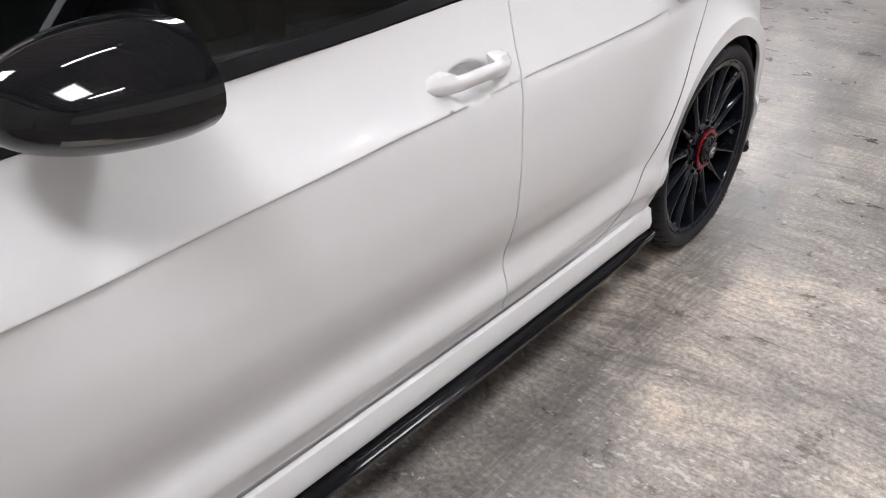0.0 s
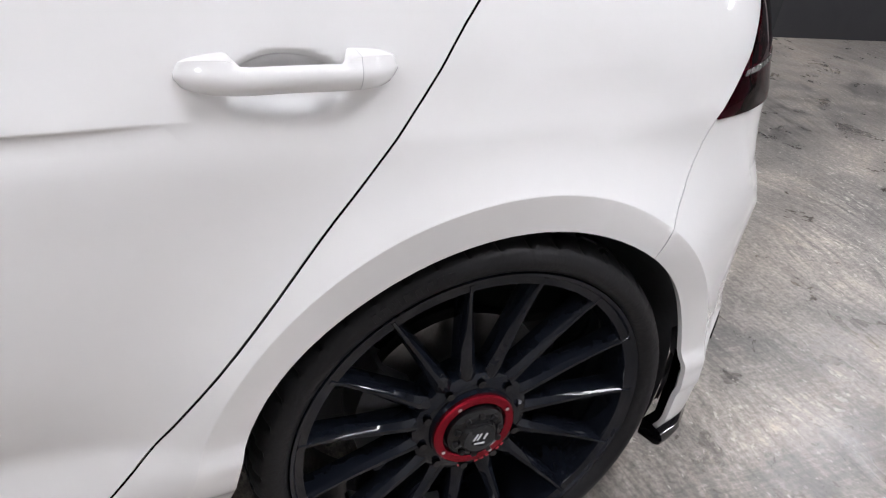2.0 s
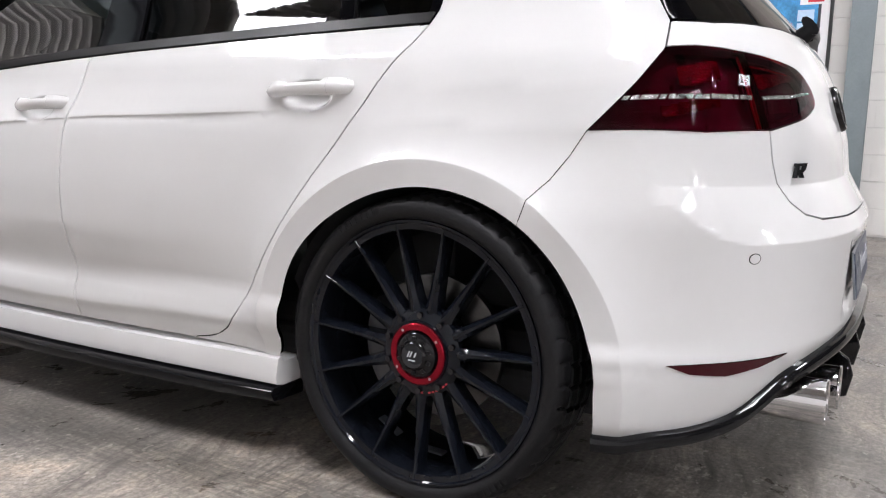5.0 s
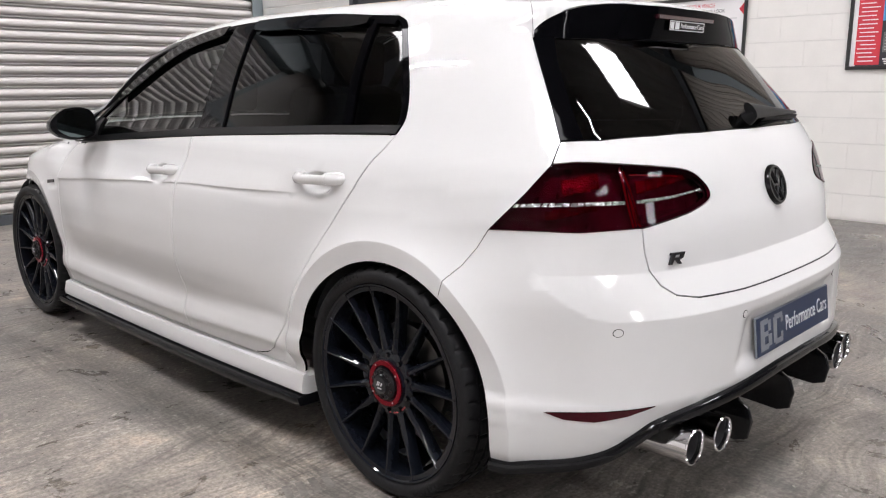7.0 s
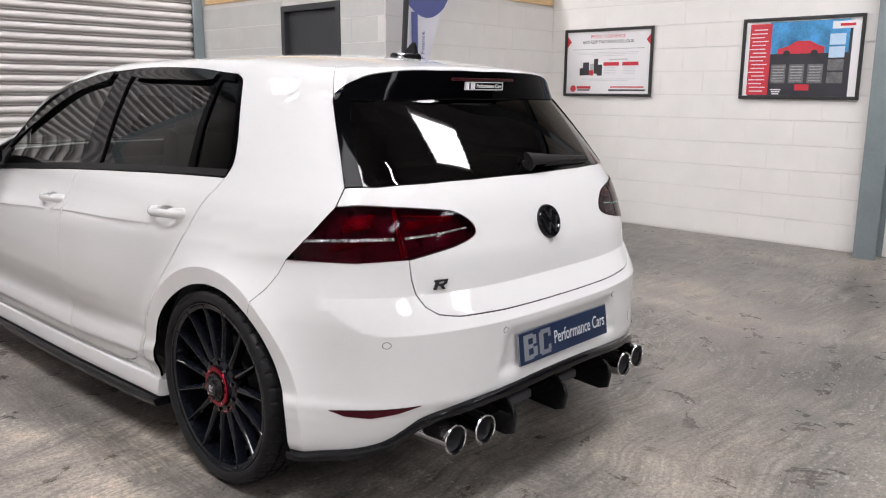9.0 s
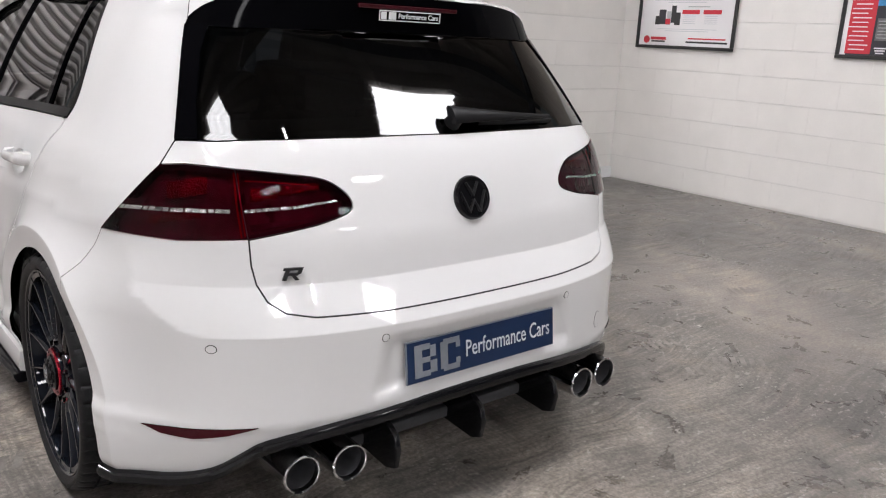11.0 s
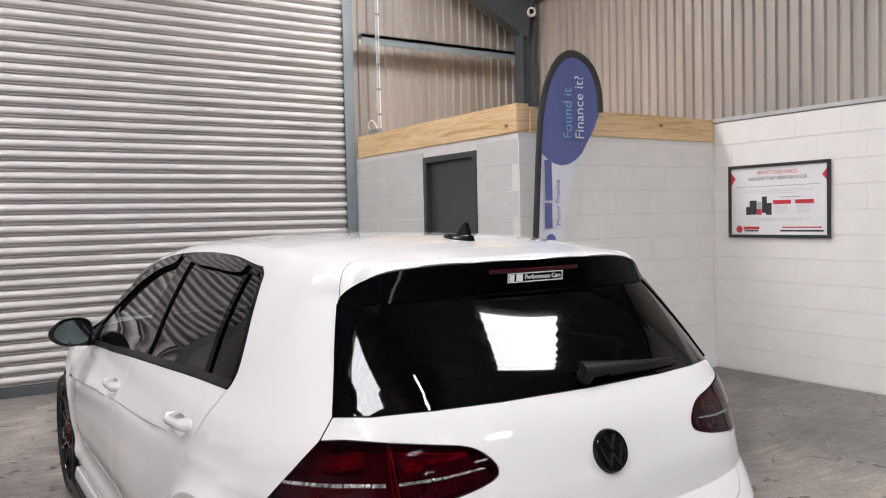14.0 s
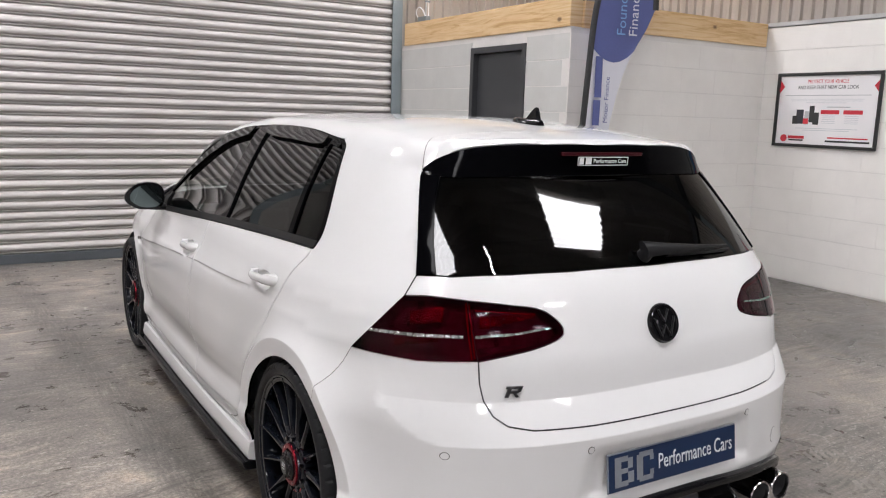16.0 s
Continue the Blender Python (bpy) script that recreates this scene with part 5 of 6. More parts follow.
def car_body():
    car = thing("car", "white five-door hot hatchback with black wheels, spoiler trim and dark glass", "car", (0, 0, 0))
    # roof and tail, across both sides
    rail_in = [(-0.50, 1.44), (-0.50, 1.0), (-0.50, 0.4), (-0.50, 0.0), (-0.505, -0.185)]
    roof = [(-0.505, -0.185, 1.4)] + [(x, y, 1.4) for x, y in rail_in[::-1][1:]] + [(-0.3, 1.505, 1.4), (0, 1.535, 1.4), (0.3, 1.505, 1.4)] + [(-x, y, 1.4) for x, y in rail_in] + [(0.25, -0.20, 1.4), (0, -0.205, 1.4), (-0.25, -0.20, 1.4)]
    panel("roof", roof, "top", PAINT, car, gap=0.0, cell=0.06, backing=False)
    spo = [(-0.553, -0.232, 1.37), (-0.505, -0.185, 1.4), (-0.25, -0.20, 1.4), (0, -0.205, 1.4), (0.25, -0.20, 1.4), (0.505, -0.185, 1.4), (0.553, -0.232, 1.37)] + [(-x, y, z) for x, y, z in SPOIL_EDGE[:-1]] + SPOIL_EDGE[::-1]
    spoiler = panel("roof_spoiler", spo, "top", PAINT, car, gap=0.0012, cell=0.025, label="white roof spoiler over the rear screen", rim=0.02)
    up_line = on_skin(dense(both(curve(SPOIL_EDGE, 4)), 0.01, False), "tail", -1)
    low_line = on_skin(dense(both(curve([FIN_OUT[0]] + GLASS_TOP, 4)), 0.01, False), "tail", -1)

    def spread(line, n=61):
        run = np.concatenate([[0], np.cumsum(np.linalg.norm(np.diff(line, axis=0), axis=1))])
        return np.stack([np.interp(np.linspace(0, run[-1], n), run, line[:, k]) for k in range(3)], -1)

    up_line, low_line = spread(up_line), spread(low_line)
    back = np.array((0.0, -0.004, 0.0))
    rows = [up_line + back + (0, 0, 0.002), up_line * 0.75 + low_line * 0.25 + back * 1.2, up_line * 0.4 + low_line * 0.6 + back * 1.2, low_line + back]
    lofted("spoiler_face", [[tuple(p) for p in row] for row in rows], SPOILER_BLACK, spoiler, "black spoiler underside band", False, False)
    part("brake_light", box(-0.17, 0.17, -0.402, -0.392, 1.352, 1.364, 0.002), surface("dark_red_brake_lens", (0.05, 0.006, 0.01), 0.2, coat=1.0), spoiler, "dark red high brake light")
    for s in (-1, 1):
        fin_in = [(-0.548, -0.305, 1.284), (-0.585, -0.345, 1.215), (-0.632, -0.425, 1.105), (-0.660, -0.488, 1.031)]
        panel("spoiler_fin", M(FIN_OUT + fin_in[::-1], s), "tail", SPOILER_BLACK, car, s, gap=0.0, cell=0.02, lift=0.005, label="black fin beside the rear screen")
    glass_left = [(-0.660, -0.488, 1.031), (-0.632, -0.425, 1.105), (-0.585, -0.345, 1.215), (-0.548, -0.305, 1.284)]
    screen = glass_left + GLASS_TOP[1:] + [(-x, y, z) for x, y, z in GLASS_TOP[::-1][1:-1]] + [(-x, y, z) for x, y, z in glass_left[::-1]] + [(0.63, -0.52, 1.032)] + [(-x, y, z) for x, y, z in GLASS_LOW[2:]] + GLASS_LOW[::-1][1:-1]
    rear_glass = panel("rear_screen", screen, "tail", GLASS_REAR, car, gap=0.001, cell=0.03, rim=0.004, backing=False, label="near-black privacy rear screen")
    # tailgate
    gate = GLASS_LOW + [(-x, y, z) for x, y, z in GLASS_LOW[::-1][1:]] + [(-x, y, z) for x, y, z in ([LAMP[2], LAMP[3]] + LAMP_IN + HATCH_EDGE[1:])] + (([LAMP[2], LAMP[3]] + LAMP_IN + HATCH_EDGE[1:])[::-1][1:])
    gate_ob = panel("tailgate", gate, "tail", PAINT, car, gap=0.0022, cell=0.028, lines=[[(x, -0.735 + 0.2 * max(0, abs(x) - 0.3), SHELF) for x in np.linspace(-0.59, 0.59, 50)]], label="white tailgate panel")
    # bumper
    seam = [LAMP[0], (-0.857, -0.313, 0.763), (-0.884, -0.285, 0.717), (-0.922, -0.252, 0.677)]
    arch_rear = [(-0.9, y, z) for y, z in arch(0.0, 123, 187)]
    half = [(-0.612, -0.64, 0.820), (-0.75, -0.555, 0.816)] + seam + arch_rear + BUMP_LOW
    other = [(-x, y, z) for x, y, z in half[::-1][1:]]
    top = HATCH_EDGE[:-1][1:]
    bumper = half + other + [(-x, y, z) for x, y, z in top] + [HATCH_EDGE[-1]] + top[::-1]
    wide = np.linspace(-0.815, 0.815, 84)
    deep_at = lambda x: -0.80 + 0.31 * max(0.0, abs(x) - 0.45) ** 1.2 / 0.29
    ledge = [[(x, deep_at(x), SHELF) for x in wide], [(x, deep_at(x) - 0.02, float(ip(np.array(abs(x)), SA, SZ))) for x in wide]]
    bump = panel("rear_bumper", bumper, "tail", PAINT, car, gap=0.0007, cell=0.018, deep=0.045, back_gap=0.014, lines=ledge, arcs=flare(0.0, 0), label="white rear bumper with number-plate recess")
    for s in (-1, 1):
        # tail lamps: dark housing, clear light guide, smoked red lens
        lens_out = LAMP + [(-0.612, -0.64, 0.820), (-0.75, -0.555, 0.816)]
        inner = LAMP_IN
        for nm, pts in (("tail_lamp_outer", lens_out), ("tail_lamp_inner", inner)):
            pts = M(pts, s)
            lens = panel(nm, pts, "tail", LENS_RED, car, s, gap=0.0010, cell=0.02, rim=0.030, lift=0.003, backing=False, label="smoked dark red tail lamp lens")
            panel("lamp_housing", pts, "tail", LAMP_INNER, lens, s, gap=0.0, cell=0.03, lift=-0.03, rim=0.0, backing=False)
            panel("lamp_edge", pts, "tail", DARK_VOID, lens, s, gap=-0.003, cell=0.05, lift=-0.034, rim=0.0, backing=False)
        strip_out = [(-0.822, -0.40, 0.870), (-0.818, -0.405, 0.879), (-0.72, -0.50, 0.878), (-0.625, -0.59, 0.882), (-0.625, -0.59, 0.873), (-0.72, -0.50, 0.869)]
        strip_in = [(-0.598, -0.60, 0.873), (-0.598, -0.60, 0.881), (-0.50, -0.64, 0.887), (-0.40, -0.67, 0.900), (-0.39, -0.67, 0.895), (-0.50, -0.64, 0.880)]
        for pts in (strip_out, strip_in):
            segs = 16
            lowers = [pts[0], pts[5], pts[4]]
            uppers = [pts[1], pts[2], pts[3]]
            L, U = dense(lowers, 0.004, False), dense(uppers, 0.004, False)
            for i in range(segs):
                f0, f1 = i / segs, (i + 0.86) / segs
                pick = lambda arr, f: arr[int(f * (len(arr) - 1))]
                quad = [pick(L, f0), pick(U, f0), pick(U, f1), pick(L, f1)]
                panel("light_guide", M([tuple(q) for q in quad], s), "tail", LED_CLEAR, lens, s, gap=0.0, cell=0.03, lift=0.0040, rim=0.005, backing=False, bulge=0.002)
        # what shows behind the lens: red edge bars, slats, a chrome arc and the reversing lamp
        def inlay(pts, mat, label=""):
            panel("lamp_inlay", M(pts, s), "tail", mat, lens, s, gap=0.0, cell=0.03, lift=-0.012, rim=0.003, backing=False, label=label)

        inlay([(-0.622, -0.58, 0.972), (-0.622, -0.60, 0.89), (-0.620, -0.62, 0.822), (-0.615, -0.62, 0.821), (-0.617, -0.60, 0.89), (-0.616, -0.58, 0.972)], LAMP_RED, "red edge bar")
        inlay([(-0.610, -0.58, 0.969), (-0.610, -0.60, 0.89), (-0.610, -0.62, 0.823), (-0.606, -0.62, 0.824), (-0.607, -0.60, 0.89), (-0.606, -0.58, 0.968)], LAMP_RED, "red edge bar")
        # red reflector blocks, stepped behind the lens
        for k in range(6):
            x0 = -0.775 + 0.025 * k
            inlay([(x0, -0.46, 0.842), (x0, -0.46, 0.862), (x0 + 0.019, -0.48, 0.862), (x0 + 0.019, -0.48, 0.842)], LAMP_REFLECT, "faceted red reflector")
        for k in range(4):
            x0 = -0.735 + 0.027 * k
            inlay([(x0, -0.48, 0.900), (x0 - 0.004, -0.48, 0.940), (x0 + 0.019, -0.50, 0.940), (x0 + 0.021, -0.50, 0.900)], LAMP_REFLECT, "faceted red reflector")
        for k in range(5):
            x0 = -0.590 + 0.036 * k
            inlay([(x0, -0.61, 0.902 + 0.003 * k), (x0, -0.61, 0.936 - 0.001 * k), (x0 + 0.028, -0.62, 0.935 - 0.001 * k), (x0 + 0.028, -0.62, 0.904 + 0.003 * k)], LAMP_REFLECT, "faceted red reflector")
        inlay([(-0.597, -0.63, 0.836), (-0.597, -0.62, 0.850), (-0.515, -0.65, 0.858), (-0.47, -0.67, 0.860), (-0.53, -0.65, 0.846)], LAMP_GREY, "grey reversing lamp")
        inlay([(-0.60, -0.60, 0.952), (-0.60, -0.60, 0.9545), (-0.45, -0.64, 0.9375), (-0.45, -0.64, 0.935)], LAMP_RED)
        refl = [(-0.838, -0.52, 0.371), (-0.80, -0.55, 0.354), (-0.74, -0.60, 0.348), (-0.68, -0.655, 0.358), (-0.615, -0.69, 0.380), (-0.70, -0.64, 0.377), (-0.78, -0.575, 0.374)]
        panel("rear_reflector", M(refl, s), "tail", REFLECTOR, bump, s, gap=0.0, cell=0.02, lift=0.0015, rim=0.004, backing=False, label="dark red reflector in the bumper")
        for at in ((-0.707, -0.661, 0.574), (-0.322, -0.787, 0.570)):
            c = np.array(M([at], s)[0])
            ring_r = [(c[0] + 0.0108 * math.cos(k), c[1], c[2] + 0.0108 * math.sin(k)) for k in np.linspace(0, math.tau, 24, endpoint=False)]
            panel("parking_sensor", ring_r, "rear", BLACK_TRIM, bump, s, gap=0.0, cell=0.02, lift=0.0006, rim=0.002, backing=False)
            panel("sensor_face", ring_r, "rear", PAINT, bump, s, gap=0.0016, cell=0.02, lift=0.0012, rim=0.002, backing=False)

    for s in (-1, 1):
        fine_f = [(1.165, 1.36, 0.794, 0.884, 0.0062)]
        fine_r = [(0.21, 0.406, 0.829, 0.920, 0.0062)]
        belt_f = [(y, BELT(y) - 0.012) for y in np.linspace(1.099, 2.12, 12)]
        crease = [[(-0.89, y, 0.8395 - float(ip(np.array(y), DROP_Y, DROP_Z))) for y in np.linspace(0.44, 2.4, 60)], [(-0.89, y, 0.322 - 0.022 * float(step(np.array(y), 0.5, 1.3))) for y in np.linspace(0.3, 2.4, 40)]]
        fd = yz(GAP_FR + belt_f[1:] + GAP_F[::-1])
        front_door = panel("front_door", M(fd, s), "side", PAINT, car, s, cell=0.032, deep=0.05, fine=fine_f, lines=crease, label="white front door")
        belt_r = [(y, BELT(y) - 0.012) for y in np.linspace(0.035, 1.099, 12)]
        rd = yz(GAP_R + belt_r[1:-1] + GAP_FR[::-1])
        rear_door = panel("rear_door", M(rd, s), "side", PAINT, car, s, cell=0.032, deep=0.05, fine=fine_r, lines=crease, label="white rear door")
        handle(front_door, 1.262, 0.850, s)
        handle(rear_door, 0.308, 0.887, s)
        # quarter panel and roof rail
        seam_r = [(-0.90, y, z) for y, z in arch(0.0, 123, 4) + [(0.3665, 0.318), (0.372, 0.290)]]
        on_side = lambda pts: [tuple(p) for p in on_skin([(-0.8, y, z) for y, z in pts], "side", -1)]
        q = on_side(GAP_R) + on_side(curve(DLO_REAR, 3)) + [(-0.50, 0.20, 1.43), (-0.50, 0.0, 1.42), (-0.505, -0.185, 1.40), (-0.553, -0.232, 1.36), (-0.592, -0.272, 1.312)] + FIN_OUT + [(-0.742, -0.455, 0.974), LAMP[1]] + seam + seam_r + [(-0.89, 0.383, 0.266), (-0.89, 0.53, 0.266)]
        panel("rear_quarter", M(q, s), "tail", PAINT, car, s, gap=0.0006, cell=0.02, arcs=flare(0.0, s, (s,)), back_gap=0.012, label="white rear quarter panel with swelled wheel arch")
        rail = [(-0.62, y, z) for y, z in DLO_TOP] + [(-0.86, 2.21, 0.905), (-0.80, 2.27, 0.99), (-0.70, 2.18, 1.07), (-0.62, 1.95, 1.215), (-0.56, 1.72, 1.33), (-0.515, 1.52, 1.40), (-0.50, 1.44, 1.42), (-0.50, 1.0, 1.43), (-0.50, 0.6, 1.43), (-0.50, 0.20, 1.43)]
        panel("roof_rail", M(rail, s), "tail", PAINT, car, s, gap=0.0, cell=0.03, label="white roof rail and windscreen pillar")
        # glazing, recessed behind black trim
        strip_low = [(y, BELT(y) - 0.011) for y in np.linspace(2.11, 0.035, 14)]
        strip_up = [(y, BELT(y) + 0.012) for y in np.linspace(0.03, 2.10, 14)]
        panel("waist_trim", M(yz(strip_low + strip_up), s), "side", BLACK_TRIM, car, s, gap=0.0, cell=0.04, lift=0.004, rim=0.014, label="satin black waist trim")
        up = lambda pts, d: [(y, z - d) for y, z in pts]
        top_t = curve(DLO_TOP)
        panel("window_frame_top", M([(-0.62, y, z) for y, z in top_t] + [(-0.62, y, z) for y, z in up(top_t, 0.026)[::-1]], s), "side", SPOILER_BLACK, car, s, gap=0.0, cell=0.03, lift=0.001, rim=0.012, label="black window frame")
        rear_t = curve(DLO_REAR)
        panel("window_frame_rear", M([(-0.7, y, z) for y, z in rear_t] + [(-0.7, y + 0.024, z - 0.004) for y, z in rear_t[::-1]], s), "side", SPOILER_BLACK, car, s, gap=0.0, cell=0.03, lift=0.001, rim=0.012)
        pb = [(1.085, BELT(1.085)), (1.130, 1.20), (1.155, 1.385), (1.030, 1.392), (0.980, 1.20), (0.925, BELT(0.925))]
        panel("centre_pillar", M([(-0.7, y, z) for y, z in pb], s), "side", PILLAR_BLACK, car, s, gap=0.0, cell=0.04, lift=0.003, rim=0.012, label="gloss black centre pillar trim")
        pc = [(0.278, BELT(0.278)), (0.315, 1.20), (0.338, 1.376), (0.305, 1.374), (0.280, 1.20), (0.238, BELT(0.238))]
        panel("quarter_divider", M([(-0.7, y, z) for y, z in pc], s), "side", SPOILER_BLACK, car, s, gap=0.0, cell=0.04, lift=0.001, rim=0.012)
        pf = [(2.08, BELT(2.08)), (1.95, 1.03), (1.925, 1.03), (1.955, BELT(1.955))]
        panel("mirror_base_trim", M([(-0.8, y, z) for y, z in pf], s), "side", BLACK_TRIM, car, s, gap=0.0, cell=0.04, lift=0.002, rim=0.012)
        wf = [(1.07, BELT(1.07)), (2.09, BELT(2.09))] + [(y, z - 0.012) for y, z in DLO_TOP[::-1] if 1.2 < y < 2.0] + [(1.13, 1.385)]
        panel("front_window", M([(-0.75, y, z) for y, z in wf], s), "side", GLASS_FRONT, front_door, s, gap=0.0, cell=0.05, lift=-0.006, rim=0.004, backing=False, label="lightly tinted side window")
        wr = [(0.26, BELT(0.26)), (0.94, BELT(0.94)), (0.995, 1.20), (1.045, 1.388)] + [(y, z - 0.012) for y, z in DLO_TOP[::-1] if 0.34 < y < 1.0] + [(0.325, 1.368), (0.30, 1.20)]
        panel("rear_window", M([(-0.75, y, z) for y, z in wr], s), "side", GLASS_REAR_SIDE, rear_door, s, gap=0.0, cell=0.05, lift=-0.006, rim=0.004, backing=False, label="dark tinted side window")
        glass_q = glass("privacy_quarter_glass", (0.08, 0.085, 0.09), 1.18)
        wq = [(0.255, BELT(0.255)), (0.295, 1.20), (0.318, 1.370), (0.215, 1.362)] + DLO_REAR[::-1][1:]
        panel("quarter_window", M([(-0.75, y, z) for y, z in wq], s), "side", glass_q, rear_door, s, gap=0.0, cell=0.05, lift=-0.006, rim=0.004, backing=False, label="dark tinted quarter window")
        # smoked wind deflectors along the window tops
        for nm, y0, y1 in (("wind_deflector", 0.34, 1.03), ("wind_deflector", 1.16, 1.87)):
            tp = [(y, z) for y, z in top_t if y0 <= y <= y1]
            poly = [(y, z - 0.008) for y, z in tp] + [(y - 0.02 * (1 if y > 1.2 else 0), z - 0.052 + 0.02 * abs(2 * (y - y0) / (y1 - y0) - 1) ** 4) for y, z in tp[::-1]]
            panel(nm, M([(-0.7, y, z) for y, z in poly], s), "side", BLACK_GLOSS, rear_door if y0 < 1 else front_door, s, gap=0.0, cell=0.03, lift=0.012, rim=0.006, backing=False, label="smoked black wind deflector")
        # front wing
        wing = GAP_F + [(2.36, 0.955), (2.62, 0.945), (2.95, 0.885), (3.18, 0.80), (3.24, 0.70), (3.10, 0.60)]
        wing = [(y, z) for y, z in wing[:-1]] + arch(2.755, 36, 192)[:-1] + [(2.36, 0.235)]
        fw = panel("front_wing", M(yz(wing), s), "side", PAINT, car, s, cell=0.025, arcs=flare(2.755, s, (s,)), back_gap=0.012, label="white front wing")
        bpts = [(2.455, 0.722), (2.365, 0.732), (2.365, 0.717), (2.455, 0.706)]
        panel("wing_badge", M(yz(bpts), s), "side", BLACK_GLOSS, fw, s, gap=0.0, cell=0.03, lift=0.004, rim=0.004, backing=False, label="small black wing badge")
        # skirts, below the sills
        ys = np.linspace(0.380, 2.36, 28)
        sill = lambda y: [(-0.84, 0.272), (-0.874, 0.272), (-0.882, 0.269), (-0.8985, 0.2645), (-0.9005, 0.261), (-0.899, 0.250), (-0.84, 0.250)]
        prof = lambda y: [(-0.84, 0.248), (-0.8985, 0.248), (-0.9035, 0.2585), (-0.906, 0.2615), (-0.917, 0.257), (-0.926, 0.214), (-0.923, 0.195), (-0.90, 0.189), (-0.84, 0.189)]
        lip = lambda y: [(-0.84, 0.184), (-0.935, 0.188), (-0.952, 0.186), (-0.956, 0.182), (-0.9555, 0.176), (-0.948, 0.160), (-0.944, 0.155), (-0.84, 0.152)]
        for nm, pr, mat, lab in (("sill_strip", sill, PAINT, "white sill strip over the skirt"), ("side_skirt", prof, PAINT, "white side skirt"), ("skirt_blade", lip, PILLAR_BLACK, "gloss black blade under the skirt")):
            rings = [[(-s * (x - 0.004 * step(y, 0.35, 1.05) * step(y, 2.65, 1.85) * (1 if x < -0.85 else 0) + 0.012 * step(y, 0.6, 0.39) * (1 if nm == "skirt_blade" else 0)), y, z - float(ip(np.array(y), [0.37, 0.85, 1.3, 2.36], [0.0, 0.012, 0.020, 0.028]))) for x, z in pr(y)] for y in ys[1 if nm == "sill_strip" else 0:]]
            lofted(nm, rings, mat, car, lab)
        # inner arches
        for cy in (0.0, 2.755):
            rings = [[(s * x, cy - ARCH_Y + 0.394 * math.cos(a), ARCH_Z + 0.394 * math.sin(a)) for x in (0.886 - 0.03 * (math.sin(a) < 0.35), 0.80, 0.60, 0.50)] for a in np.linspace(radians(-10), radians(193), 40)]
            rings = [r + [(s * 0.50, cy, ARCH_Z)] for r in rings]
            lofted("arch_liner", rings, DARK_VOID, car, "black wheel-arch liner", False)
    # nose: bonnet, windscreen, front bumper and lamps
    bon = [(-0.74, 2.38, 0.96), (-0.72, 2.72, 0.94), (-0.68, 3.05, 0.88), (-0.60, 3.32, 0.80), (-0.35, 3.46, 0.76), (0, 3.50, 0.74)]
    bon_full = bon + [(-x, y, z) for x, y, z in bon[::-1][1:]] + [(0.45, 2.47, 1.0), (0, 2.52, 1.0), (-0.45, 2.47, 1.0)]
    panel("bonnet", bon_full, "top", PAINT, car, cell=0.06, label="white bonnet")
    ws = [(-0.50, 1.45, 1.41), (-0.54, 1.68, 1.34), (-0.60, 1.95, 1.22), (-0.69, 2.22, 1.05), (-0.73, 2.32, 0.98), (-0.45, 2.46, 1.0), (0, 2.51, 1.0)]
    ws_full = ws + [(-x, y, z) for x, y, z in ws[::-1][1:]] + [(0.3, 1.51, 1.4), (0, 1.54, 1.4), (-0.3, 1.51, 1.4)]
    panel("windscreen", ws_full, "top", GLASS_FRONT, car, gap=0.001, cell=0.06, rim=0.004, backing=False, label="clear windscreen")
    nose = [(-0.86, 3.05, 0.54), (-0.82, 3.24, 0.70), (-0.78, 3.18, 0.80), (-0.60, 3.33, 0.79), (-0.35, 3.47, 0.75), (0, 3.51, 0.73)]
    low_n = [(-0.86, 3.13, 0.20), (-0.60, 3.4, 0.19), (0, 3.52, 0.19)]
    nose_full = nose + [(-x, y, z) for x, y, z in nose[::-1][1:]] + [(0.88, 3.13, 0.30)] + [(-x, y, z) for x, y, z in low_n] + low_n[::-1][1:] + [(-0.88, 3.13, 0.30)]
    fb = panel("front_bumper", nose_full, "nose", PAINT, car, cell=0.05, label="white front bumper")
    panel("front_grille", [(-0.55, 3.38, 0.42), (-0.60, 3.36, 0.30), (0.60, 3.36, 0.30), (0.55, 3.38, 0.42)], "nose", BLACK_TRIM, fb, gap=0.0, cell=0.05, lift=0.003, rim=0.006, backing=False, label="black lower grille")
    for s in (-1, 1):
        hl = [(-0.80, 3.20, 0.74), (-0.76, 3.25, 0.79), (-0.45, 3.44, 0.72), (-0.46, 3.46, 0.65), (-0.75, 3.30, 0.66)]
        panel("headlamp", M(hl, s), "nose", BLACK_GLOSS, car, s, gap=0.0, cell=0.04, lift=0.003, rim=0.006, backing=False, label="dark headlamp")
    # dark inner shell behind the joints
    verts, faces, k = [], [], 0
    for p, f in INNER:
        verts.append(p)
        faces.append(f + k)
        k += len(p)
    put("inner_shell", mesh_of("inner_shell", np.vstack(verts), [tuple(f) for f in np.vstack(faces)], DARK_VOID), car, None, "black inner shell behind the panel joints")
    part("underbody", box(-0.70, 0.70, -0.42, 3.2, 0.19, 0.27, 0.02), DARK_VOID, car, "black underbody tray")
    return car, gate_ob, bump, rear_glass, spoiler


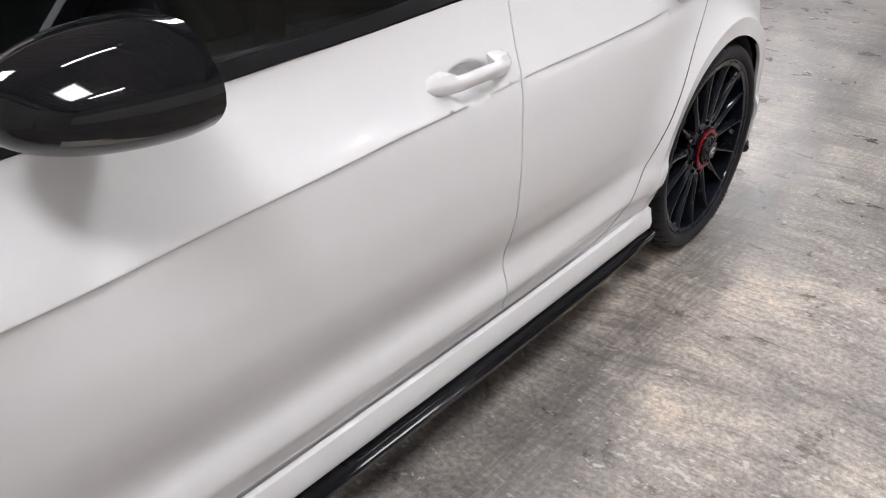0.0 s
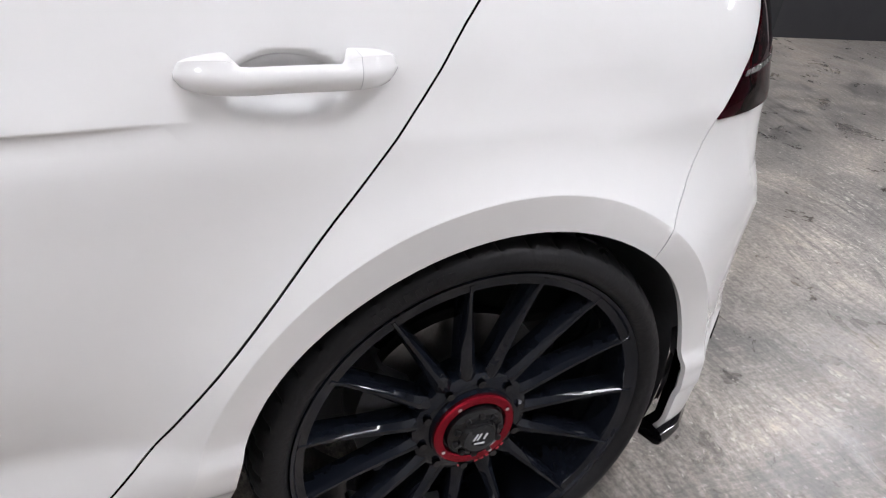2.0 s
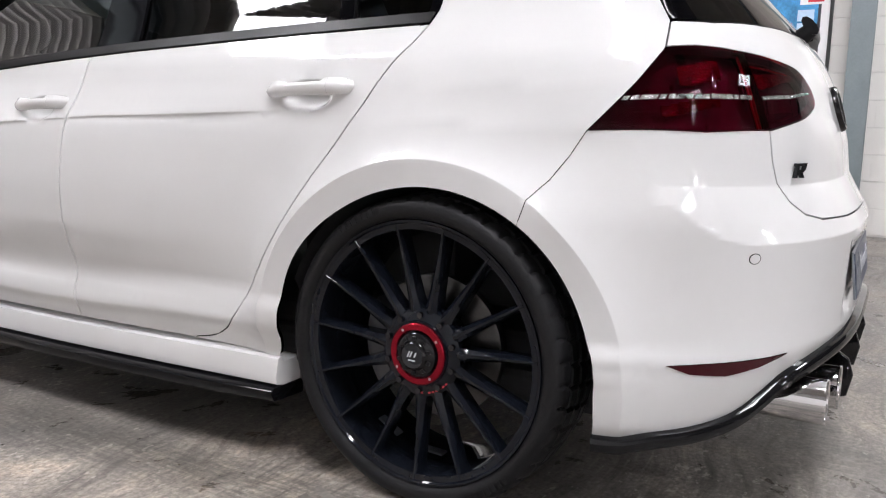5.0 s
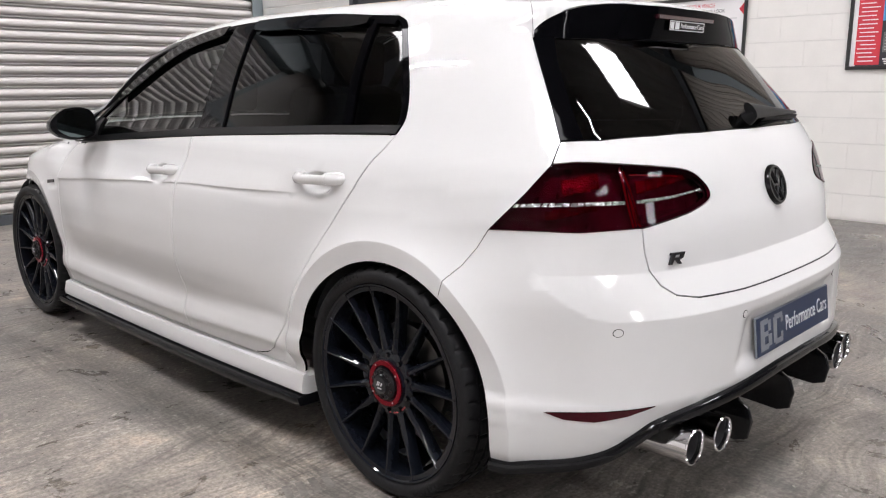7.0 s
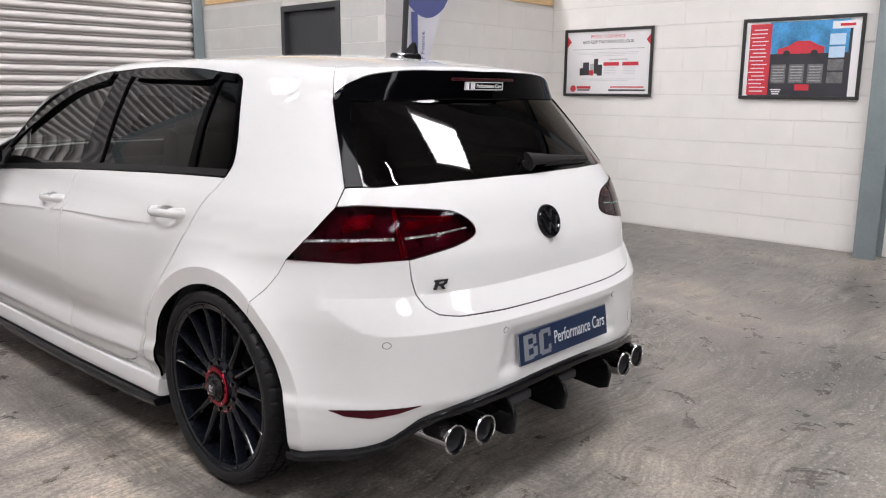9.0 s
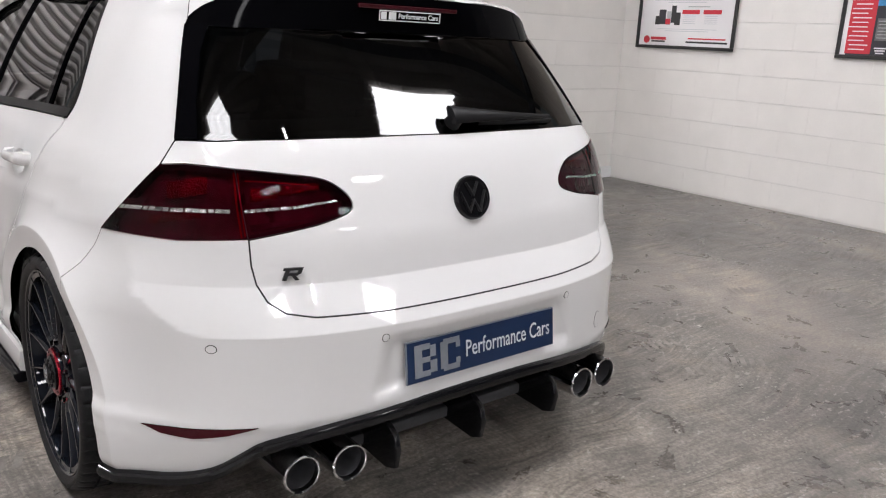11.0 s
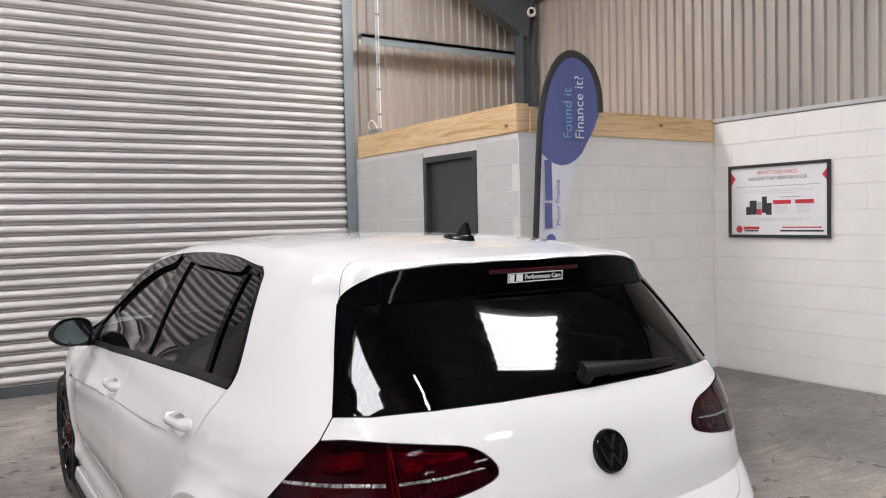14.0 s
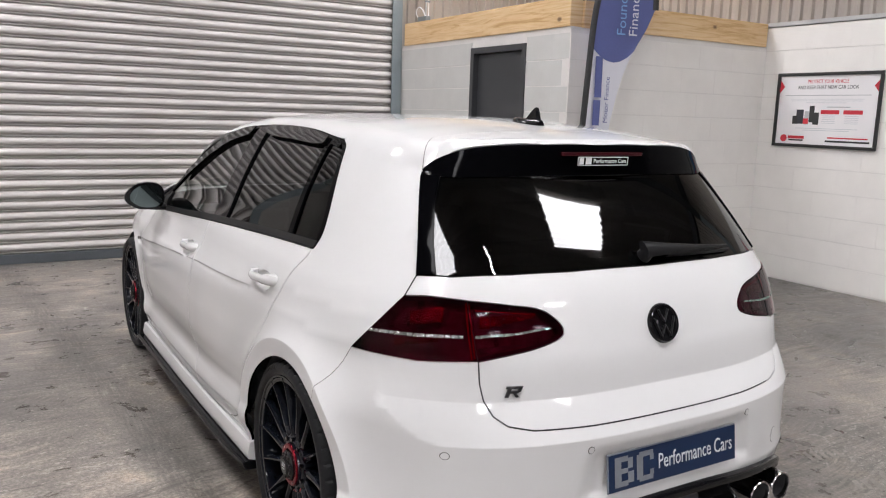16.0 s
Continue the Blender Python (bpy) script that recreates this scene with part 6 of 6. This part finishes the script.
def mirrors(car):
    for s in (-1, 1):
        rings = []
        n = 22
        for i in range(n + 1):
            t = i / n
            y = 1.905 + 0.215 * t
            # full at the glass, rounding off forwards
            k = math.sqrt(max(0.0, 1 - max(0.0, (t - 0.12) / 0.88) ** 2.2)) if t > 0.12 else 1.0 - 0.04 * (1 - t / 0.12)
            k = max(k, 0.03)
            cx, cz = -0.966 + 0.024 * t, 1.006 - 0.012 * t
            ring = []
            for j in range(28):
                a = math.tau * j / 28
                ca, sa = math.cos(a), math.sin(a)
                w = 0.104 if ca < 0 else 0.090
                h = (0.077 - 0.016 * max(0, -ca) ** 2) if sa > 0 else 0.067
                px = w * math.copysign(abs(ca) ** 0.72, ca)
                pz = h * math.copysign(abs(sa) ** 0.72, sa) * (1 - 0.42 * max(0.0, -ca) ** 1.4)
                ring.append((-s * (cx + k * px + 0.03 * (1 - t) * (-1 if ca < 0 else 0) * 0.3), y + 0.05 * (1 if ca > 0 else -ca * 0.2) * 0.15, cz + k * pz))
            rings.append(ring)
        cap = lofted("door_mirror", rings, BLACK_GLOSS, car, "gloss black door mirror")
        # lower shell line, glass and stalk
        shell = []
        for i in range(1, 18):
            t = i / n
            y = 1.905 + 0.215 * t
            k = math.sqrt(max(0.0, 1 - max(0.0, (t - 0.12) / 0.88) ** 2.2)) if t > 0.12 else 1.0
            cx, cz = -0.966 + 0.024 * t, 1.006 - 0.012 * t
            shell.append([(-s * (cx + k * 1.012 * wv), y, cz + k * zv) for wv, zv in ((-0.0945, -0.031), (-0.1012, -0.022), (-0.0955, -0.013), (-0.08, -0.021))])
        lofted("indicator_strip", shell, surface("smoked_indicator", (0.16, 0.15, 0.15), 0.2, coat=1.0, vary=0.3), cap, "smoked indicator strip")
        gl = [(-s * (-0.966 + 0.93 * wv), 1.9035, 1.006 + 0.93 * zv) for wv, zv in [((0.090 if math.cos(a) < 0 else 0.078) * math.copysign(abs(math.cos(a)) ** 0.72, math.cos(a)), (0.068 if math.sin(a) > 0 else 0.058) * math.copysign(abs(math.sin(a)) ** 0.72, math.sin(a)) * (1 - 0.42 * max(0.0, -math.cos(a)) ** 1.4)) for a in [math.tau * j / 28 for j in range(28)]]]
        put("mirror_glass", mesh_of("mirror_glass", gl + [(x, 1.907, z) for x, y, z in gl], [tuple(range(28)), tuple(range(28, 56))[::-1]] + [(j, (j + 1) % 28, 28 + (j + 1) % 28, 28 + j) for j in range(28)], MIRROR_GLASS), cap, None, "mirror glass")
        rings = [[(-s * x, y0 + w * math.cos(a), z0 + h * math.sin(a)) for a in [math.tau * j / 12 for j in range(12)]] for x, y0, z0, w, h in ((-0.83, 2.015, 0.945, 0.055, 0.022), (-0.88, 2.01, 0.942, 0.045, 0.018), (-0.935, 2.005, 0.948, 0.04, 0.02))]
        lofted("stalk", rings, BLACK_TRIM, cap, "black mirror stalk")


def tail_details(car, gate, bump, rear_glass, spoiler):
    # one black lip along the bumper's lower edge, and a recessed diffuser with fins
    def along(path, section, kind="tail"):
        rings = []
        for x, y, z in [tuple(q) for q in dense(path, 0.025, False)]:
            p = on_skin([(x, y, z)], kind, -1)[0]
            o = slope_of(p[None])[0]
            o[2] = 0
            o /= np.linalg.norm(o)
            rings.append([tuple(p + o * a + np.array((0, 0, c))) for a, c in section])
        return rings

    path = curve(BUMP_LOW[:-1] + [BUMP_LOW[-1]] + [(-x, y, z) for x, y, z in BUMP_LOW[:-1][::-1]], 3)
    lofted("rear_lip", along(path, ((-0.03, 0.004), (0.005, 0.004), (0.015, 0.000), (0.020, -0.010), (0.017, -0.024), (0.008, -0.030), (-0.03, -0.032))), BLACK_GLOSS, car, "gloss black lip under the rear bumper")
    low = BUMP_LOW[6:]
    dif = lofted("diffuser", along(both(low), ((-0.028, 0.0), (-0.010, -0.016), (-0.016, -0.030), (-0.05, -0.060), (-0.13, -0.105), (-0.20, -0.11), (-0.20, 0.0))), BLACK_TRIM, car, "black rear diffuser")
    part("diffuser_floor", box(-0.50, 0.50, -0.66, -0.30, 0.215, 0.25, 0.01), DARK_VOID, dif)
    for x in (-0.29, 0.0, 0.29):
        prof = [(-0.62, 0.315), (-0.745, 0.335), (-0.800, 0.300), (-0.812, 0.262), (-0.802, 0.212), (-0.770, 0.200), (-0.60, 0.212)]
        rings = [[(x + dx, y * (1 if abs(dx) < 0.006 else 0.997), z) for y, z in prof] for dx in (-0.008, -0.005, 0.005, 0.008)]
        lofted("diffuser_fin", rings, BLACK_GLOSS, dif, "gloss black diffuser fin")
    # four tailpipes
    for x, y1 in ((-0.548, -0.775), (-0.424, -0.790), (0.424, -0.790), (0.548, -0.775)):
        m = Matrix.Translation((x, y1, 0.266)) @ Matrix.Rotation(radians(-90), 4, "Z")
        prof = [(0.0475, -0.16), (0.0475, -0.004), (0.0485, 0.0), (0.0470, 0.0035), (0.0430, 0.002), (0.0415, -0.004), (0.0415, -0.11)]
        pipe = put("tailpipe", turned("tailpipe", prof, CHROME, 56), car, m, "polished steel tailpipe")
        put("pipe_bore", turned("pipe_bore", [(0.0412, -0.012), (0.0412, -0.10), (0.0, -0.10)], DARK_VOID, 32), pipe)
    # number plate with the dealer's words
    plate = part("number_plate", box(-0.265, 0.265, -0.004, 0.002, -0.056, 0.056, 0.002), PLATE_GREY, car, "blue dealer plate with silver letters")
    plate.matrix_basis = Matrix.Translation((0, -0.7905, 0.488)) @ Matrix.Rotation(radians(-7), 4, "X")
    P = Matrix(((1, 0, 0, 0), (0, 0, -1, 0), (0, 1, 0, 0), (0, 0, 0, 1)))
    part("plate_field", box(-0.262, 0.262, -0.0056, -0.0036, -0.053, 0.053), BLUE_PRINT, plate)
    lettering("plate_lettering", "Performance Cars", 0.064, SILVER_PRINT, Matrix.Translation((-0.072, -0.0062, 0.0)) @ P, plate, "LEFT", 0.315)
    emblem = [(-0.240, -0.216, -0.043, 0.043), (-0.216, -0.190, 0.028, 0.043), (-0.216, -0.190, -0.006, 0.008), (-0.216, -0.190, -0.043, -0.028), (-0.190, -0.172, 0.006, 0.036), (-0.190, -0.168, -0.036, -0.004),
              (-0.156, -0.132, -0.036, 0.036), (-0.146, -0.092, 0.028, 0.043), (-0.146, -0.092, -0.043, -0.028), (-0.104, -0.090, 0.014, 0.030), (-0.104, -0.090, -0.030, -0.014)]
    for a, b, c, d in emblem:
        part("plate_emblem", box(a, b, -0.0064, -0.0044, c, d), PLATE_GREY, plate)
    # roundel: dish, ring and plain strokes
    c = on_skin([(0, -0.7, 0.876)], "rear")[0]
    nrm = slope_of(c[None])[0]
    m = Matrix.Translation(Vector(c)) @ Vector((nrm[0], nrm[1], nrm[2])).to_track_quat("X", "Z").to_matrix().to_4x4()
    badge = put("tailgate_badge", turned("tailgate_badge", [(0.0, 0.008), (0.046, 0.008), (0.049, 0.013), (0.055, 0.013), (0.059, 0.008), (0.060, 0.0)], BLACK_GLOSS, 64), car, m, "gloss black round tailgate badge")
    for y0, z0, y1, z1 in ((-0.020, 0.040, 0.0, 0.004), (0.020, 0.040, 0.0, 0.004), (-0.042, 0.016, -0.018, -0.040), (0.042, 0.016, 0.018, -0.040), (-0.018, -0.040, 0.0, -0.006), (0.018, -0.040, 0.0, -0.006)):
        part("badge_stroke", tube((0.0095, y0, z0), (0.0095, y1, z1), 0.0042, 8), BLACK_TRIM, badge)
    # round tow-eye cover in the bumper
    ring_r = [(0.530 + 0.024 * math.cos(k), -0.74, 0.440 + 0.027 * math.sin(k)) for k in np.linspace(0, math.tau, 28, endpoint=False)]
    panel("tow_cover_joint", ring_r, "tail", BLACK_TRIM, bump, 1, gap=0.0, cell=0.02, lift=0.0004, rim=0.002, backing=False)
    panel("tow_cover", ring_r, "tail", PAINT, bump, 1, gap=0.0011, cell=0.02, lift=0.0009, rim=0.002, backing=False, label="round white tow-eye cover")
    # small model badge
    c = on_skin([(-0.527, -0.67, 0.737)], "tail")[0]
    nrm = slope_of(c[None])[0]
    m = Matrix.Translation(Vector(c + nrm * 0.002)) @ Matrix.Rotation(math.atan2(nrm[0], -nrm[1]), 4, "Z")
    dark_chrome = surface("dark_chrome", (0.025, 0.025, 0.028), 0.12, metal=0.3)
    bm = bmesh.new()
    strokes = ([(6, 24), (46, 24), (52, 30), (6, 30)], [(12, 0), (22, 0), (22, 24), (12, 24)], [(42, 12), (51, 16), (51, 28), (42, 24)], [(22, 11), (44, 11), (48, 17), (22, 17)], [(30, 11), (40, 11), (53, 0), (42, 0)])
    for pts in strokes:
        rows = [[bm.verts.new(((x + 0.36 * y - 31) * 0.001, -h, (y - 15) * 0.001)) for x, y in pts] for h in (0.0, 0.0065)]
        n = len(pts)
        bm.faces.new(rows[1])
        for i in range(n):
            bm.faces.new((rows[0][i], rows[0][(i + 1) % n], rows[1][(i + 1) % n], rows[1][i]))
    rb = part("model_badge", bm, dark_chrome, car, "small dark chrome model badge")
    rb.matrix_basis = m @ Matrix.Translation((0.004, 0.0, 0.0))
    # dealer strip on the spoiler band
    strip = part("dealer_sticker", box(-0.106, 0.106, -0.0015, 0.0, -0.014, 0.014), BLACK_GLOSS, car, "small black and white dealer sticker")
    strip.matrix_basis = Matrix.Translation((0.003, -0.3985, 1.336)) @ Matrix.Rotation(radians(5), 4, "X")
    for r in ((-0.106, 0.106, 0.0115, 0.014), (-0.106, 0.106, -0.014, -0.0115), (-0.106, -0.1035, -0.0115, 0.0115), (0.1035, 0.106, -0.0115, 0.0115), (-0.100, -0.082, -0.010, 0.010), (-0.074, -0.050, -0.010, 0.010)):
        part("sticker_edge", box(r[0], r[1], -0.0026, -0.0012, r[2], r[3]), WHITE_PRINT, strip)
    lettering("sticker_lettering", "Performance Cars", 0.020, WHITE_PRINT, Matrix.Translation((-0.042, -0.0022, 0)) @ P, strip, "LEFT", 0.138)
    # wiper
    c0 = on_skin([(0.0, -0.6, 1.062)], "rear")[0]
    nrm = slope_of(c0[None])[0]
    hub = part("rear_wiper", tube(tuple(c0 - nrm * 0.004), tuple(c0 + nrm * 0.030), 0.024, 20, 0.019), BLACK_TRIM, car, "black rear wiper", True)
    rings = []
    for t in np.linspace(0, 1, 14):
        x = -0.018 + 0.40 * t
        p = on_skin([(x, -0.6, 1.068 - 0.008 * t)], "rear")[0]
        n2 = slope_of(p[None])[0]
        w = 0.024 * (1 - t) ** 1.5 + 0.0055
        upv = np.cross(n2, (1, 0, 0))
        upv = upv / np.linalg.norm(upv)
        if upv[2] < 0:
            upv = -upv
        mid = p + n2 * (0.030 - 0.012 * t)
        rings.append([tuple(mid + n2 * (0.010 * (1 - t) + 0.004) * math.sin(a) + upv * w * math.cos(a)) for a in [math.tau * k / 10 for k in range(10)]])
    lofted("wiper_arm", rings, BLACK_TRIM, hub, "tapered black wiper arm")
    rings = []
    for t in np.linspace(0, 1, 10):
        x = 0.09 + 0.30 * t
        p = on_skin([(x, -0.6, 1.056 - 0.004 * t)], "rear")[0]
        n2 = slope_of(p[None])[0]
        rings.append([tuple(p + n2 * a + np.array((0, 0, b))) for a, b in ((0.0, -0.002), (0.014, -0.005), (0.018, 0.0), (0.014, 0.005), (0.0, 0.002))])
    lofted("wiper_blade", rings, RUBBER, hub, "rubber wiper blade")
    # shark-fin aerial
    z = lambda y: float(on_skin([(0.0, y, 1.5)], "top")[0][2])
    base = []
    for t in np.linspace(0, 1, 12):
        y = 0.075 - 0.145 * t
        w = 0.033 * math.sin(math.pi * (0.12 + 0.80 * t)) ** 0.6
        hgt = 0.022 + 0.004 * t
        base.append([(w * math.cos(a), y, z(y) - 0.006 + hgt * math.sin(a) ** 0.8 if math.sin(a) > 0 else z(y) - 0.006) for a in np.linspace(0, math.pi, 9)])
    aer = lofted("roof_aerial", base, BLACK_GLOSS, car, "black shark-fin roof aerial")
    prof = [(0.02, 0.010), (-0.005, 0.030), (-0.022, 0.044), (-0.034, 0.056), (-0.042, 0.059), (-0.047, 0.056), (-0.050, 0.040), (-0.058, 0.012)]
    zb = z(-0.02)
    lofted("aerial_fin", [[(dx * (1.0 if zz < 0.05 else 0.55), y, zb + zz) for y, zz in prof] for dx in (-0.009, -0.005, 0.005, 0.009)], BLACK_GLOSS, aer)


def cabin(car):
    floor_ob = part("cabin_floor", box(-0.70, 0.70, -0.50, 2.2, 0.28, 0.36, 0.02), SEAT_CLOTH, car, "dark cabin floor")
    part("dashboard", box(-0.68, 0.68, 1.95, 2.25, 0.60, 0.93, 0.06), SEAT_CLOTH, car, "dark dashboard", True)
    part("parcel_shelf", box(-0.60, 0.60, -0.42, 0.05, 0.92, 0.94, 0.005), SEAT_CLOTH, car, "dark parcel shelf")
    for x in (-0.36, 0.36):
        seat = part("front_seat", box(x - 0.25, x + 0.25, 0.95, 1.50, 0.36, 0.58, 0.07), SEAT_CLOTH, car, "dark front seat", True)
        bm = box(-0.24, 0.24, -0.07, 0.07, 0, 0.66, 0.06)
        b = part("seat_back", bm, SEAT_CLOTH, seat, "", True)
        b.matrix_basis = Matrix.Translation((x, 0.95, 0.52)) @ Matrix.Rotation(radians(14), 4, "X")
        h = part("headrest", box(-0.13, 0.13, -0.05, 0.05, 0, 0.18, 0.045), SEAT_CLOTH, seat, "", True)
        h.matrix_basis = Matrix.Translation((x, 0.78, 1.16)) @ Matrix.Rotation(radians(8), 4, "X")
    bench = part("rear_seat", box(-0.64, 0.64, 0.05, 0.55, 0.40, 0.60, 0.07), SEAT_CLOTH, car, "dark rear bench", True)
    b = part("seat_back", box(-0.62, 0.62, -0.07, 0.07, 0, 0.50, 0.06), SEAT_CLOTH, bench, "", True)
    b.matrix_basis = Matrix.Translation((0, 0.13, 0.52)) @ Matrix.Rotation(radians(14), 4, "X")
    for x in (-0.38, 0.0, 0.38):
        h = part("headrest", box(-0.12, 0.12, -0.045, 0.045, 0, 0.13, 0.04), SEAT_CLOTH, bench, "", True)
        h.matrix_basis = Matrix.Translation((x, 0.03, 1.03))


GLASS_REAR_SIDE = glass("privacy_side_glass", (0.10, 0.105, 0.11), 1.35)
car, gate_ob, bump_ob, screen_ob, spoiler_ob = car_body()
wheels(car)
mirrors(car)
tail_details(car, gate_ob, bump_ob, screen_ob, spoiler_ob)
cabin(car)


blockwork(*WALLS)
